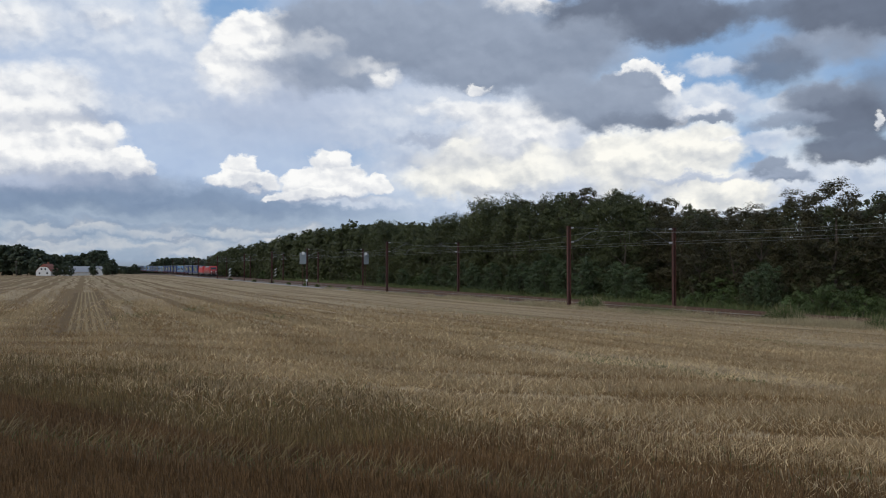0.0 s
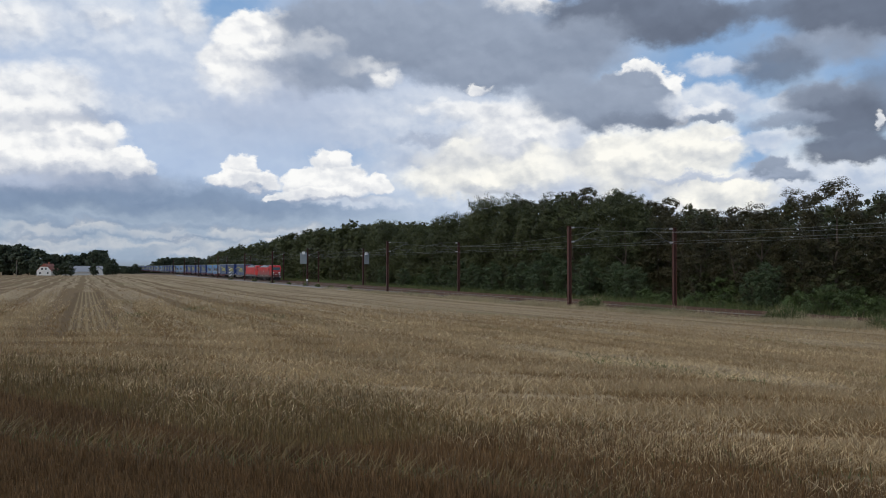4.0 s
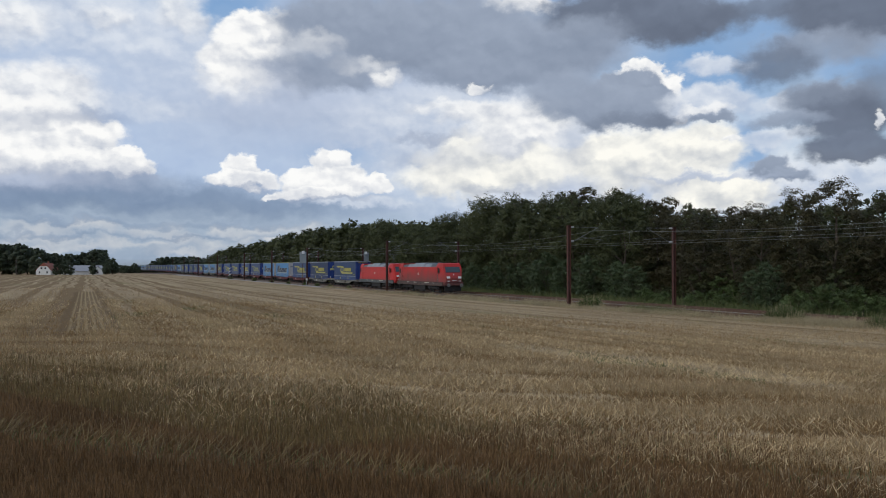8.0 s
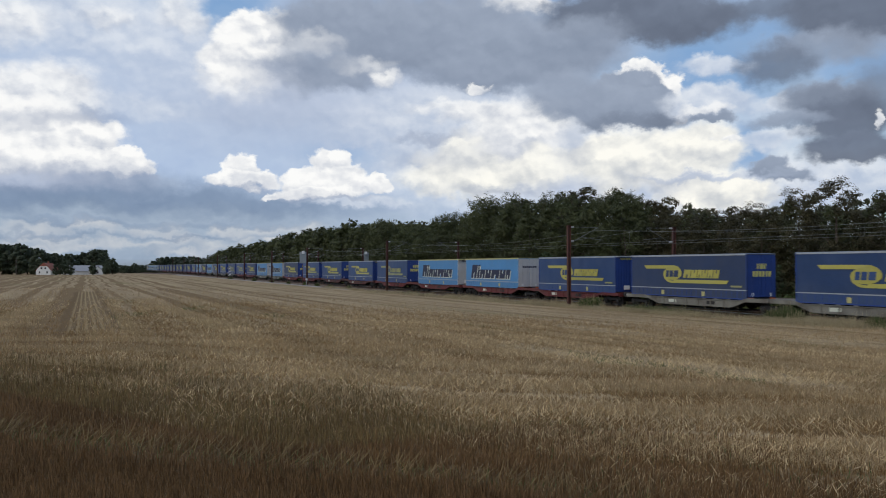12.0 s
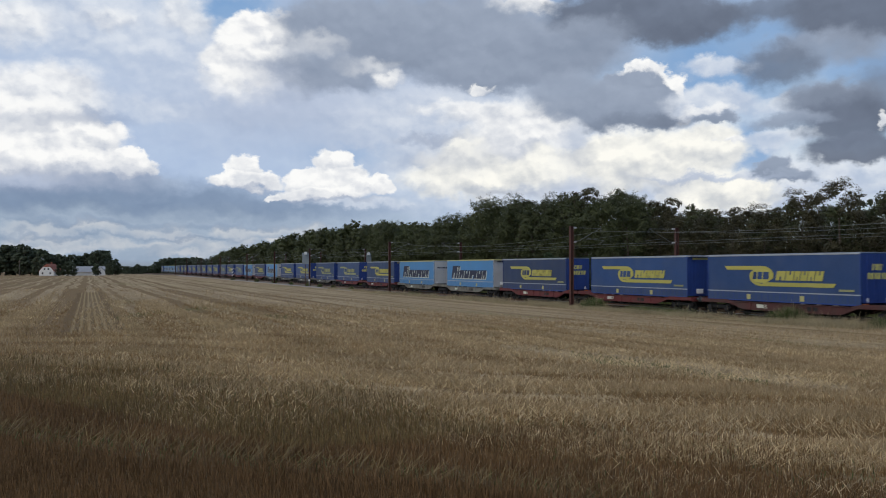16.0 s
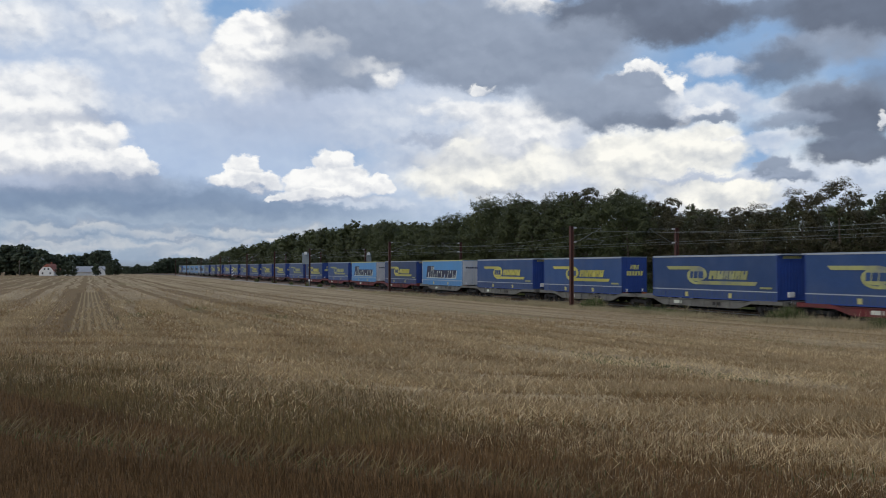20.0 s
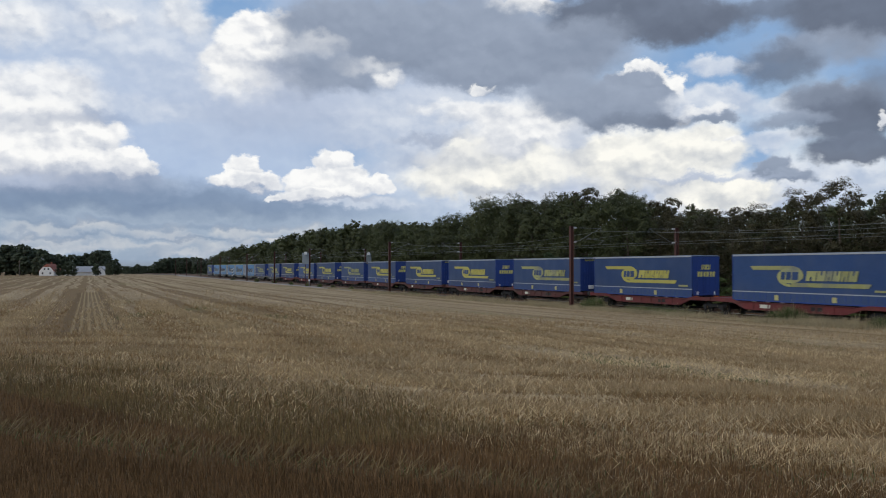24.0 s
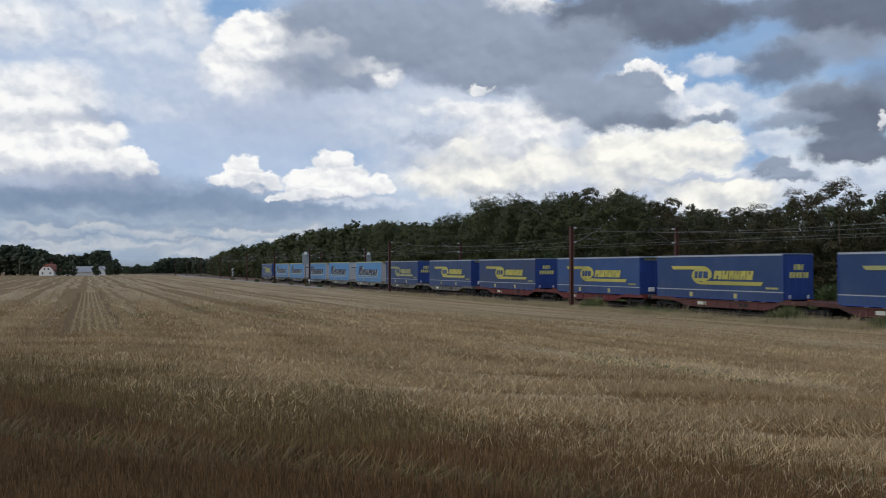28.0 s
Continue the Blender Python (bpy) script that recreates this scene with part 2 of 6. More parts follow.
# broken thin cloud over all of the sky
cover = wmath("MULTIPLY_ADD", swing2, 0.35)
cover.node.inputs[2].default_value = 0.45
cover.node.use_clamp = True
sky = wmix(cover, clear, (0.42, 0.52, 0.70))
TONES = {  # lower side, upper side
    "white": ((0.56, 0.60, 0.68), (0.97, 0.97, 0.96)),
    "pale": ((0.482, 0.560, 0.700), (0.772, 0.810, 0.867)),
    "haze": ((0.39, 0.50, 0.72), (0.52, 0.63, 0.805)),
    "mist": ((0.280, 0.360, 0.480), (0.385, 0.470, 0.580)),
    "cream": ((0.56, 0.58, 0.62), (0.82, 0.79, 0.74)),
    "glow": ((0.61, 0.635, 0.66), (0.99, 0.975, 0.905)),
    "lilac": ((0.405, 0.480, 0.627), (0.531, 0.600, 0.742)),
    "slate": ((0.175, 0.245, 0.37), (0.265, 0.350, 0.49)),
    "shade": ((0.289, 0.350, 0.481), (0.425, 0.480, 0.596)),
    "blue": ((0.28, 0.43, 0.66), (0.20, 0.36, 0.62)),
    "grey": ((0.225, 0.275, 0.37), (0.345, 0.405, 0.515)),
    "dark": ((0.122, 0.148, 0.205), (0.182, 0.220, 0.298)),
}


def cloud_group():
    """One cloud laid over the sky behind it: an ellipse with ragged edges, lit from above, with rounded relief."""
    g = bpy.data.node_groups.new("cloud", "ShaderNodeTree")
    for name, kind in (("Behind", "Color"), ("Place", "Vector"), ("Relief", "Float"), ("Centre", "Vector"), ("Shrink", "Vector"), ("Outer", "Float"),
                       ("Inner", "Float"), ("Cover", "Float"), ("Lift", "Float"), ("Gain", "Float"), ("Low", "Color"), ("High", "Color")):
        g.interface.new_socket(name, in_out="INPUT", socket_type="NodeSocket" + kind)
    g.interface.new_socket("Sky", in_out="OUTPUT", socket_type="NodeSocketColor")
    n, l = g.nodes, g.links
    gi, go = n.new("NodeGroupInput").outputs, n.new("NodeGroupOutput").inputs

    def vec(op, *args):
        q = n.new("ShaderNodeVectorMath")
        q.operation = op
        for i, v in enumerate(args):
            if isinstance(v, tuple):
                q.inputs[i].default_value = v
            else:
                l.new(v, q.inputs[i])
        return q

    def num(op, x, y, clamp=False):
        q = n.new("ShaderNodeMath")
        q.operation, q.use_clamp = op, clamp
        for i, v in enumerate((x, y)):
            if isinstance(v, (int, float)):
                q.inputs[i].default_value = v
            else:
                l.new(v, q.inputs[i])
        return q.outputs[0]

    def mix(f, x, y):
        q = n.new("ShaderNodeMix")
        q.data_type = "RGBA"
        l.new(f, q.inputs[0]), l.new(x, q.inputs[6]), l.new(y, q.inputs[7])
        return q.outputs[2]
    # the tiny share of the colour behind makes each cloud wait for the one behind it
    place = vec("MULTIPLY_ADD", gi["Behind"], (1e-7, 1e-7, 0), gi["Place"]).outputs[0]
    scaled = vec("MULTIPLY", vec("SUBTRACT", place, gi["Centre"]).outputs[0], gi["Shrink"]).outputs[0]
    dist = vec("LENGTH", scaled).outputs["Value"]
    ramp = n.new("ShaderNodeMapRange")
    ramp.interpolation_type = "SMOOTHSTEP"
    l.new(dist, ramp.inputs[0]), l.new(gi["Outer"], ramp.inputs[1]), l.new(gi["Inner"], ramp.inputs[2])
    cover = num("MULTIPLY", ramp.outputs[0], gi["Cover"])
    height = vec("DOT_PRODUCT", scaled, (0.0, 0.36, 0.0)).outputs["Value"]
    lift = num("ADD", height, gi["Lift"])
    lit = num("ADD", lift, num("MULTIPLY", gi["Relief"], gi["Gain"]), True)
    l.new(mix(cover, gi["Behind"], mix(lit, gi["Low"], gi["High"])), go["Sky"])
    return g


one_cloud = cloud_group()
for tone, caz, cel, half_w, half_h, soft, op, lean, rag in CLOUDS:
    c = wn.new("ShaderNodeGroup")
    c.node_tree = one_cloud
    wl.new(sky, c.inputs["Behind"]), wl.new(ragged, c.inputs["Place"]), wl.new(swing, c.inputs["Relief"])
    for key, q in (("Centre", (caz, cel, 0)), ("Shrink", (1 / half_w, 1 / half_h, 0)), ("Outer", 1 + soft), ("Inner", 1 - soft), ("Cover", op),
                   ("Lift", 0.66 if tone in ("white", "glow") else 0.5), ("Gain", {"white": 0.8, "glow": 0.8, "pale": 0.7, "blue": 0.2, "haze": 0.3, "grey": 0.26, "dark": 0.24, "slate": 0.3, "lilac": 0.35}.get(tone, 0.5)),
                   ("Low", (*TONES[tone][0], 1)), ("High", (*TONES[tone][1], 1))):
        c.inputs[key].default_value = q
    sky = c.outputs[0]
# under the horizon only dull ground
under = wn.new("ShaderNodeMapRange")
for i, q in ((1, -1.0), (2, 0.5), (3, 0.0), (4, 1.0)):
    under.inputs[i].default_value = q
wl.new(el, under.inputs[0])
sky = wmix(under.outputs[0], (0.10, 0.09, 0.07), sky)
bg = wn.new("ShaderNodeBackground")
bg.inputs["Strength"].default_value = 1.0
wl.new(sky, bg.inputs["Color"])
wout = wn.new("ShaderNodeOutputWorld")
wl.new(bg.outputs[0], wout.inputs["Surface"])
# ---------------------------------------------------------------- materials


def mat(name, color, rough=0.6, metal=0.0, vary=0.25, scale=3.0, fine=40.0, bump=0.2, dirt=None, per_object=0.0, per_island=0.0, spec=0.5):
    """A surface with grain at two scales, optional dirt colour, and variation from piece to piece."""
    m = bpy.data.materials.new(name)
    m.use_nodes = True
    n, l = m.node_tree.nodes, m.node_tree.links
    b = n["Principled BSDF"]
    b.inputs["Roughness"].default_value, b.inputs["Metallic"].default_value = rough, metal
    b.inputs["Specular IOR Level"].default_value = spec
    tc = n.new("ShaderNodeTexCoord").outputs["Object"]
    n1, n2 = n.new("ShaderNodeTexNoise"), n.new("ShaderNodeTexNoise")
    n1.inputs["Scale"].default_value, n2.inputs["Scale"].default_value = scale, fine
    n1.inputs["Detail"].default_value, n2.inputs["Detail"].default_value = 5, 4
    l.new(tc, n1.inputs["Vector"]), l.new(tc, n2.inputs["Vector"])
    add = n.new("ShaderNodeMath")
    add.operation = "ADD"
    l.new(n1.outputs["Fac"], add.inputs[0]), l.new(n2.outputs["Fac"], add.inputs[1])
    mr = n.new("ShaderNodeMapRange")
    for i, q in ((1, 0.65), (2, 1.35), (3, 1 - vary), (4, 1 + vary)):
        mr.inputs[i].default_value = q
    l.new(add.outputs[0], mr.inputs[0])
    value = mr.outputs[0]
    for amount, kind, out in ((per_object, "ShaderNodeObjectInfo", "Random"), (per_island, "ShaderNodeNewGeometry", "Random Per Island")):
        if amount:
            info = n.new(kind)
            r = n.new("ShaderNodeMapRange")
            r.inputs[3].default_value, r.inputs[4].default_value = 1 - amount, 1 + amount
            l.new(info.outputs[out], r.inputs[0])
            mul = n.new("ShaderNodeMath")
            mul.operation = "MULTIPLY"
            l.new(value, mul.inputs[0]), l.new(r.outputs[0], mul.inputs[1])
            value = mul.outputs[0]
    hsv = n.new("ShaderNodeHueSaturation")
    hsv.inputs["Color"].default_value = (*color, 1)
    l.new(value, hsv.inputs["Value"])
    col = hsv.outputs[0]
    if dirt:
        dn = n.new("ShaderNodeTexNoise")
        dn.inputs["Scale"].default_value, dn.inputs["Detail"].default_value = dirt[1], 7
        l.new(tc, dn.inputs["Vector"])
        dr = n.new("ShaderNodeMapRange")
        for i, q in ((1, 0.45), (2, 0.75), (3, 0.0), (4, dirt[2])):
            dr.inputs[i].default_value = q
        l.new(dn.outputs["Fac"], dr.inputs[0])
        mx = n.new("ShaderNodeMix")
        mx.data_type = "RGBA"
        l.new(dr.outputs[0], mx.inputs[0]), l.new(col, mx.inputs[6])
        mx.inputs[7].default_value = (*dirt[0], 1)
        col = mx.outputs[2]
    l.new(col, b.inputs["Base Color"])
    if bump:
        bp = n.new("ShaderNodeBump")
        bp.inputs["Strength"].default_value, bp.inputs["Distance"].default_value = bump, 0.02
        l.new(n2.outputs["Fac"], bp.inputs["Height"])
        l.new(bp.outputs[0], b.inputs["Normal"])
    return m


def leafy(name, color, tip, per_object=0.15, mottle=0.5):
    """Foliage: each leaf has its own tone, and light comes through it."""
    m = mat(name, color, 0.55, 0, mottle, 0.55, 9.0, 0.0, None, per_object, 0.18, 0.3)
    n, l = m.node_tree.nodes, m.node_tree.links
    b = n["Principled BSDF"]
    src = b.inputs["Base Color"].links[0].from_socket
    geo = n.new("ShaderNodeNewGeometry")
    mx = n.new("ShaderNodeMix")
    mx.data_type = "RGBA"
    r = n.new("ShaderNodeMapRange")
    for i, q in ((1, 0.6), (2, 1.0), (3, 0.0), (4, 0.6)):
        r.inputs[i].default_value = q
    l.new(geo.outputs["Random Per Island"], r.inputs[0])
    l.new(r.outputs[0], mx.inputs[0]), l.new(src, mx.inputs[6])
    mx.inputs[7].default_value = (*tip, 1)
    l.new(mx.outputs[2], b.inputs["Base Color"])
    tr = n.new("ShaderNodeBsdfTranslucent")
    l.new(mx.outputs[2], tr.inputs["Color"])
    ms = n.new("ShaderNodeMixShader")
    ms.inputs[0].default_value = 0.25
    l.new(b.outputs[0], ms.inputs[1]), l.new(tr.outputs[0], ms.inputs[2])
    l.new(ms.outputs[0], n["Material Output"].inputs["Surface"])
    return m


M = {
    "rail": mat("rail_steel", (0.15, 0.085, 0.055), 0.65, 0.25, 0.3, 2, 60, 0.2),
    "concrete": mat("concrete", (0.30, 0.28, 0.25), 0.9, 0, 0.25, 2, 30, 0.4, ((0.10, 0.07, 0.05), 1.5, 0.6), 0.15),
    "ballast": mat("ballast", (0.155, 0.118, 0.085), 0.95, 0, 0.5, 0.6, 14, 1.0, ((0.07, 0.05, 0.04), 0.4, 0.6)),
    "gravel": mat("gravel", (0.30, 0.28, 0.26), 0.95, 0, 0.35, 0.5, 12, 0.8, ((0.16, 0.13, 0.09), 0.35, 0.7)),
    "mast": mat("red_oxide_paint", (0.082, 0.029, 0.020), 0.75, 0, 0.25, 1.5, 25, 0.2, ((0.06, 0.028, 0.02), 1.2, 0.7), 0.1),
    "zinc": mat("galvanised_steel", (0.36, 0.38, 0.38), 0.5, 0.6, 0.15, 3, 40, 0.1),
    "tube": mat("weathered_steel_tube", (0.17, 0.17, 0.165), 0.6, 0.4, 0.15, 3, 40, 0.1),
    "wire": mat("copper_wire", (0.24, 0.24, 0.22), 0.5, 0.4, 0.1, 2, 20, 0),
    "porcelain": mat("porcelain", (0.42, 0.41, 0.40), 0.3, 0, 0.06, 4, 30, 0),
    "sign_white": mat("white_sign", (0.75, 0.75, 0.73), 0.5, 0, 0.08, 2, 20, 0),
    "sign_black": mat("black_sign", (0.02, 0.02, 0.02), 0.5, 0, 0.1, 2, 20, 0),
    "cabinet": mat("grey_enamel", (0.27, 0.30, 0.31), 0.5, 0.1, 0.12, 2, 20, 0.05),
    "bark": mat("bark", (0.075, 0.058, 0.042), 0.9, 0, 0.35, 3, 22, 0.8),
    "leaf": leafy("oak_leaves", (0.075, 0.086, 0.033), (0.112, 0.118, 0.046)),
    "leaf_far": leafy("distant_leaves", (0.075, 0.092, 0.052), (0.100, 0.118, 0.066)),
    "leaf_brown": leafy("dry_beech_leaves", (0.070, 0.062, 0.028), (0.098, 0.084, 0.038)),
    "leaf_willow": leafy("willow_leaves", (0.078, 0.108, 0.047), (0.112, 0.145, 0.068)),
    "leaf_bright": leafy("bramble_leaves", (0.084, 0.120, 0.037), (0.125, 0.165, 0.055)),
    "grass": leafy("grass_blades", (0.125, 0.150, 0.052), (0.235, 0.215, 0.10)),
    "dry_grass": leafy("dry_grass_blades", (0.42, 0.345, 0.205), (0.54, 0.465, 0.31)),
    "red": mat("traffic_red_paint", (0.52, 0.020, 0.016), 0.45, 0, 0.08, 0.8, 18, 0.03, ((0.34, 0.03, 0.02), 0.6, 0.35)),
    "red_worn": mat("soiled_red_paint", (0.50, 0.022, 0.018), 0.55, 0, 0.14, 0.7, 16, 0.04, ((0.17, 0.045, 0.035), 0.5, 0.7)),
    "roof_grey": mat("roof_grey", (0.26, 0.29, 0.31), 0.55, 0.1, 0.15, 1.2, 20, 0.05, ((0.12, 0.12, 0.12), 0.8, 0.5)),
    "skirt": mat("underframe_grey", (0.095, 0.105, 0.105), 0.6, 0.1, 0.2, 1.2, 20, 0.1, ((0.06, 0.05, 0.04), 1.0, 0.6)),
    "skirt_worn": mat("soiled_underframe", (0.105, 0.070, 0.060), 0.7, 0.1, 0.2, 1.2, 20, 0.1, ((0.05, 0.04, 0.03), 1.0, 0.7)),
    "black": mat("black_running_gear", (0.028, 0.025, 0.023), 0.7, 0.2, 0.3, 2, 20, 0.2),
    "glass": mat("cab_glass", (0.035, 0.05, 0.055), 0.06, 0, 0.05, 1, 10, 0, None, 0, 0, 0.9),
    "white": mat("white_paint", (0.72, 0.72, 0.70), 0.45, 0, 0.06, 2, 20, 0.02),
    "steel": mat("bare_steel", (0.34, 0.33, 0.31), 0.4, 0.9, 0.2, 3, 30, 0.05),
    "rubber": mat("rubber", (0.022, 0.022, 0.022), 0.85, 0, 0.2, 3, 30, 0.1),
    "curtain": mat("blue_tarpaulin", (0.017, 0.051, 0.152), 0.46, 0, 0.14, 0.35, 9, 0.05, ((0.06, 0.09, 0.18), 0.5, 0.45), 0.25),
    "curtain_dark": mat("soiled_blue_tarpaulin", (0.022, 0.042, 0.108), 0.5, 0, 0.15, 0.35, 9, 0.06, ((0.045, 0.055, 0.085), 0.5, 0.5), 0.1),
    "blue_steel": mat("blue_enamel", (0.022, 0.055, 0.225), 0.45, 0, 0.1, 1, 15, 0.03, ((0.03, 0.05, 0.16), 0.8, 0.4), 0.08),
    "azure": mat("light_blue_tarpaulin", (0.060, 0.225, 0.47), 0.42, 0, 0.08, 0.35, 9, 0.06, ((0.10, 0.22, 0.38), 0.5, 0.3), 0.06),
    "doors_white": mat("white_doors", (0.46, 0.47, 0.48), 0.45, 0, 0.08, 1, 15, 0.02, ((0.40, 0.38, 0.36), 0.8, 0.4), 0.06),
    "yellow": mat("yellow_print", (0.43, 0.39, 0.085), 0.5, 0, 0.08, 1, 12, 0.02, ((0.40, 0.38, 0.14), 0.9, 0.4), 0.12),
    "yellow_door": mat("bright_yellow_print", (0.60, 0.56, 0.16), 0.5, 0, 0.06, 1, 12, 0.02),
    "yellow_faded": mat("faded_yellow_print", (0.33, 0.33, 0.13), 0.55, 0, 0.15, 1, 12, 0.02, ((0.12, 0.14, 0.20), 0.7, 0.7), 0.15),
    "yellow_trim": mat("yellow_rail", (0.46, 0.42, 0.17), 0.5, 0, 0.1, 2, 20, 0.02),
    "navy": mat("navy_print", (0.012, 0.016, 0.05), 0.5, 0, 0.15, 1, 12, 0.02),
    "cream": mat("cream_print", (0.58, 0.60, 0.50), 0.5, 0, 0.1, 1, 12, 0.02),
    "alu": mat("aluminium_profile", (0.42, 0.44, 0.46), 0.45, 0.5, 0.12, 2, 20, 0.03),
    "roof_cloth": mat("roof_sheet", (0.20, 0.24, 0.32), 0.6, 0, 0.2, 0.5, 12, 0.1),
    "amber": mat("lamp_amber", (0.45, 0.12, 0.03), 0.3, 0, 0.05, 5, 30, 0),
    "wagon_red": mat("red_wagon_paint", (0.125, 0.021, 0.020), 0.65, 0, 0.2, 1, 18, 0.1, ((0.09, 0.04, 0.03), 0.9, 0.75), 0.15),
    "wagon_brown": mat("brown_wagon_paint", (0.095, 0.030, 0.025), 0.7, 0, 0.2, 1, 18, 0.1, ((0.06, 0.04, 0.03), 0.9, 0.75), 0.15),
    "wagon_grey": mat("grey_wagon_paint", (0.19, 0.18, 0.15), 0.65, 0, 0.2, 1, 18, 0.1, ((0.085, 0.065, 0.05), 0.9, 0.9), 0.1),
    "wagon_dull": mat("dull_grey_wagon_paint", (0.13, 0.125, 0.11), 0.7, 0, 0.2, 1, 18, 0.1, ((0.06, 0.05, 0.04), 0.9, 0.75), 0.1),
    "lime": mat("white_limewash", (0.70, 0.69, 0.66), 0.85, 0, 0.08, 0.6, 6, 0.1),
    "tile": mat("red_clay_tiles", (0.30, 0.095, 0.06), 0.8, 0, 0.25, 0.6, 6, 0.4, ((0.14, 0.07, 0.05), 0.4, 0.6)),
    "fibre": mat("grey_fibre_cement", (0.30, 0.31, 0.33), 0.8, 0, 0.12, 0.4, 5, 0.2),
    "timber": mat("weathered_timber", (0.20, 0.17, 0.14), 0.9, 0, 0.25, 2, 20, 0.4),
    "window": mat("dark_window", (0.03, 0.035, 0.04), 0.1, 0, 0.05, 2, 20, 0, None, 0, 0, 0.8),
}


def brake_dust(m, low, high, color, amount):
    """Brown dust thrown up from the wheels, densest along the lower body, in uneven clouds."""
    n, l = m.node_tree.nodes, m.node_tree.links
    b = n["Principled BSDF"]
    src = b.inputs["Base Color"].links[0].from_socket
    tc = n.new("ShaderNodeTexCoord").outputs["Object"]
    xyz = n.new("ShaderNodeSeparateXYZ")
    l.new(tc, xyz.inputs[0])
    t = n.new("ShaderNodeTexNoise")
    t.inputs["Scale"].default_value, t.inputs["Detail"].default_value = 0.7, 6
    l.new(tc, t.inputs["Vector"])
    add = n.new("ShaderNodeMath")
    add.operation = "MULTIPLY_ADD"
    l.new(t.outputs["Fac"], add.inputs[0])
    add.inputs[1].default_value = -1.6
    l.new(xyz.outputs[2], add.inputs[2])
    r = n.new("ShaderNodeMapRange")
    for i, q in ((1, low - 0.8), (2, high - 0.8), (3, amount), (4, 0.0)):
        r.inputs[i].default_value = q
    l.new(add.outputs[0], r.inputs[0])
    mx = n.new("ShaderNodeMix")
    mx.data_type = "RGBA"
    l.new(r.outputs[0], mx.inputs[0]), l.new(src, mx.inputs[6])
    mx.inputs[7].default_value = (*color, 1)
    l.new(mx.outputs[2], b.inputs["Base Color"])


brake_dust(M["red_worn"], 1.2, 3.0, (0.095, 0.060, 0.050), 0.85)
brake_dust(M["red"], 1.2, 1.9, (0.20, 0.05, 0.04), 0.5)
for key in ("curtain", "curtain_dark", "azure"):
    brake_dust(M[key], 1.0, 2.4, (0.08, 0.085, 0.10), 0.25)

# ---------------------------------------------------------------- mesh helpers


def finish(name, me, material, parent=None, label=""):
    if material is not None:
        me.materials.append(material)
    ob = new(name, me)
    if parent is not None:
        ob.parent = parent
    if label:
        ob["label"] = label
    return ob


def part(name, bm, material, parent, label="", smooth=False):
    me = bpy.data.meshes.new(name)
    bmesh.ops.recalc_face_normals(bm, faces=bm.faces)
    bm.to_mesh(me)
    bm.free()
    if smooth:
        me.shade_smooth()
    return finish(name, me, material, parent, label)


def raw(name, verts, faces, material, parent=None, label="", smooth=False):
    """A mesh from arrays, all faces with the same number of corners."""
    verts, faces = np.asarray(verts, dtype=np.float32), np.asarray(faces, dtype=np.int32)
    me = bpy.data.meshes.new(name)
    k = faces.shape[1]
    me.vertices.add(len(verts))
    me.vertices.foreach_set("co", verts.ravel())
    me.loops.add(faces.size)
    me.loops.foreach_set("vertex_index", faces.ravel())
    me.polygons.add(len(faces))
    me.polygons.foreach_set("loop_start", np.arange(0, faces.size, k, dtype=np.int32))
    me.polygons.foreach_set("loop_total", np.full(len(faces), k, dtype=np.int32))
    me.update(calc_edges=True)
    if smooth:
        me.shade_smooth()
    return finish(name, me, material, parent, label)


def box(bm, x0, x1, y0, y1, z0, z1, bevel=0.0):
    r = bmesh.ops.create_cube(bm, size=1.0)
    vs = r["verts"]
    for v in vs:
        v.co = Vector((x0 + (v.co.x + 0.5) * (x1 - x0), y0 + (v.co.y + 0.5) * (y1 - y0), z0 + (v.co.z + 0.5) * (z1 - z0)))
    if bevel:
        es = list({e for v in vs for e in v.link_edges})
        bmesh.ops.bevel(bm, geom=es, offset=bevel, segments=2, affect="EDGES", profile=0.5)
    return bm


def boxes(*rows, bevel=0.0):
    bm = bmesh.new()
    for r in rows:
        box(bm, *r, bevel=bevel)
    return bm


def rod(bm, a, b, r0, r1=None, sides=8):
    """A round bar from a to b."""
    a, b = Vector(a), Vector(b)
    r1 = r0 if r1 is None else r1
    q = (b - a).to_track_quat("Z", "Y").to_matrix()
    ring0, ring1 = [], []
    for i in range(sides):
        w = 2 * math.pi * i / sides
        d = q @ Vector((math.cos(w), math.sin(w), 0))
        ring0.append(bm.verts.new(a + d * r0))
        ring1.append(bm.verts.new(b + d * r1))
    for i in range(sides):
        j = (i + 1) % sides
        bm.faces.new((ring0[i], ring0[j], ring1[j], ring1[i]))
    bm.faces.new(ring0[::-1])
    bm.faces.new(ring1)
    return bm


def rods(*rows, sides=8):
    bm = bmesh.new()
    for r in rows:
        rod(bm, r[0], r[1], r[2], r[3] if len(r) > 3 else None, sides)
    return bm


def prism(outline, axis, lo, hi, bevel=0.0):
    """A plate with the given outline (two coordinates), thick from lo to hi along the axis 'x', 'y' or 'z'."""
    bm = bmesh.new()

    def at(p, h):
        return {"x": (h, p[0], p[1]), "y": (p[0], h, p[1]), "z": (p[0], p[1], h)}[axis]
    a = [bm.verts.new(at(p, lo)) for p in outline]
    b = [bm.verts.new(at(p, hi)) for p in outline]
    bm.faces.new(a[::-1])
    bm.faces.new(b)
    for i in range(len(a)):
        j = (i + 1) % len(a)
        bm.faces.new((a[i], a[j], b[j], b[i]))
    if bevel:
        bmesh.ops.bevel(bm, geom=list(bm.edges), offset=bevel, segments=1, affect="EDGES")
    return bm


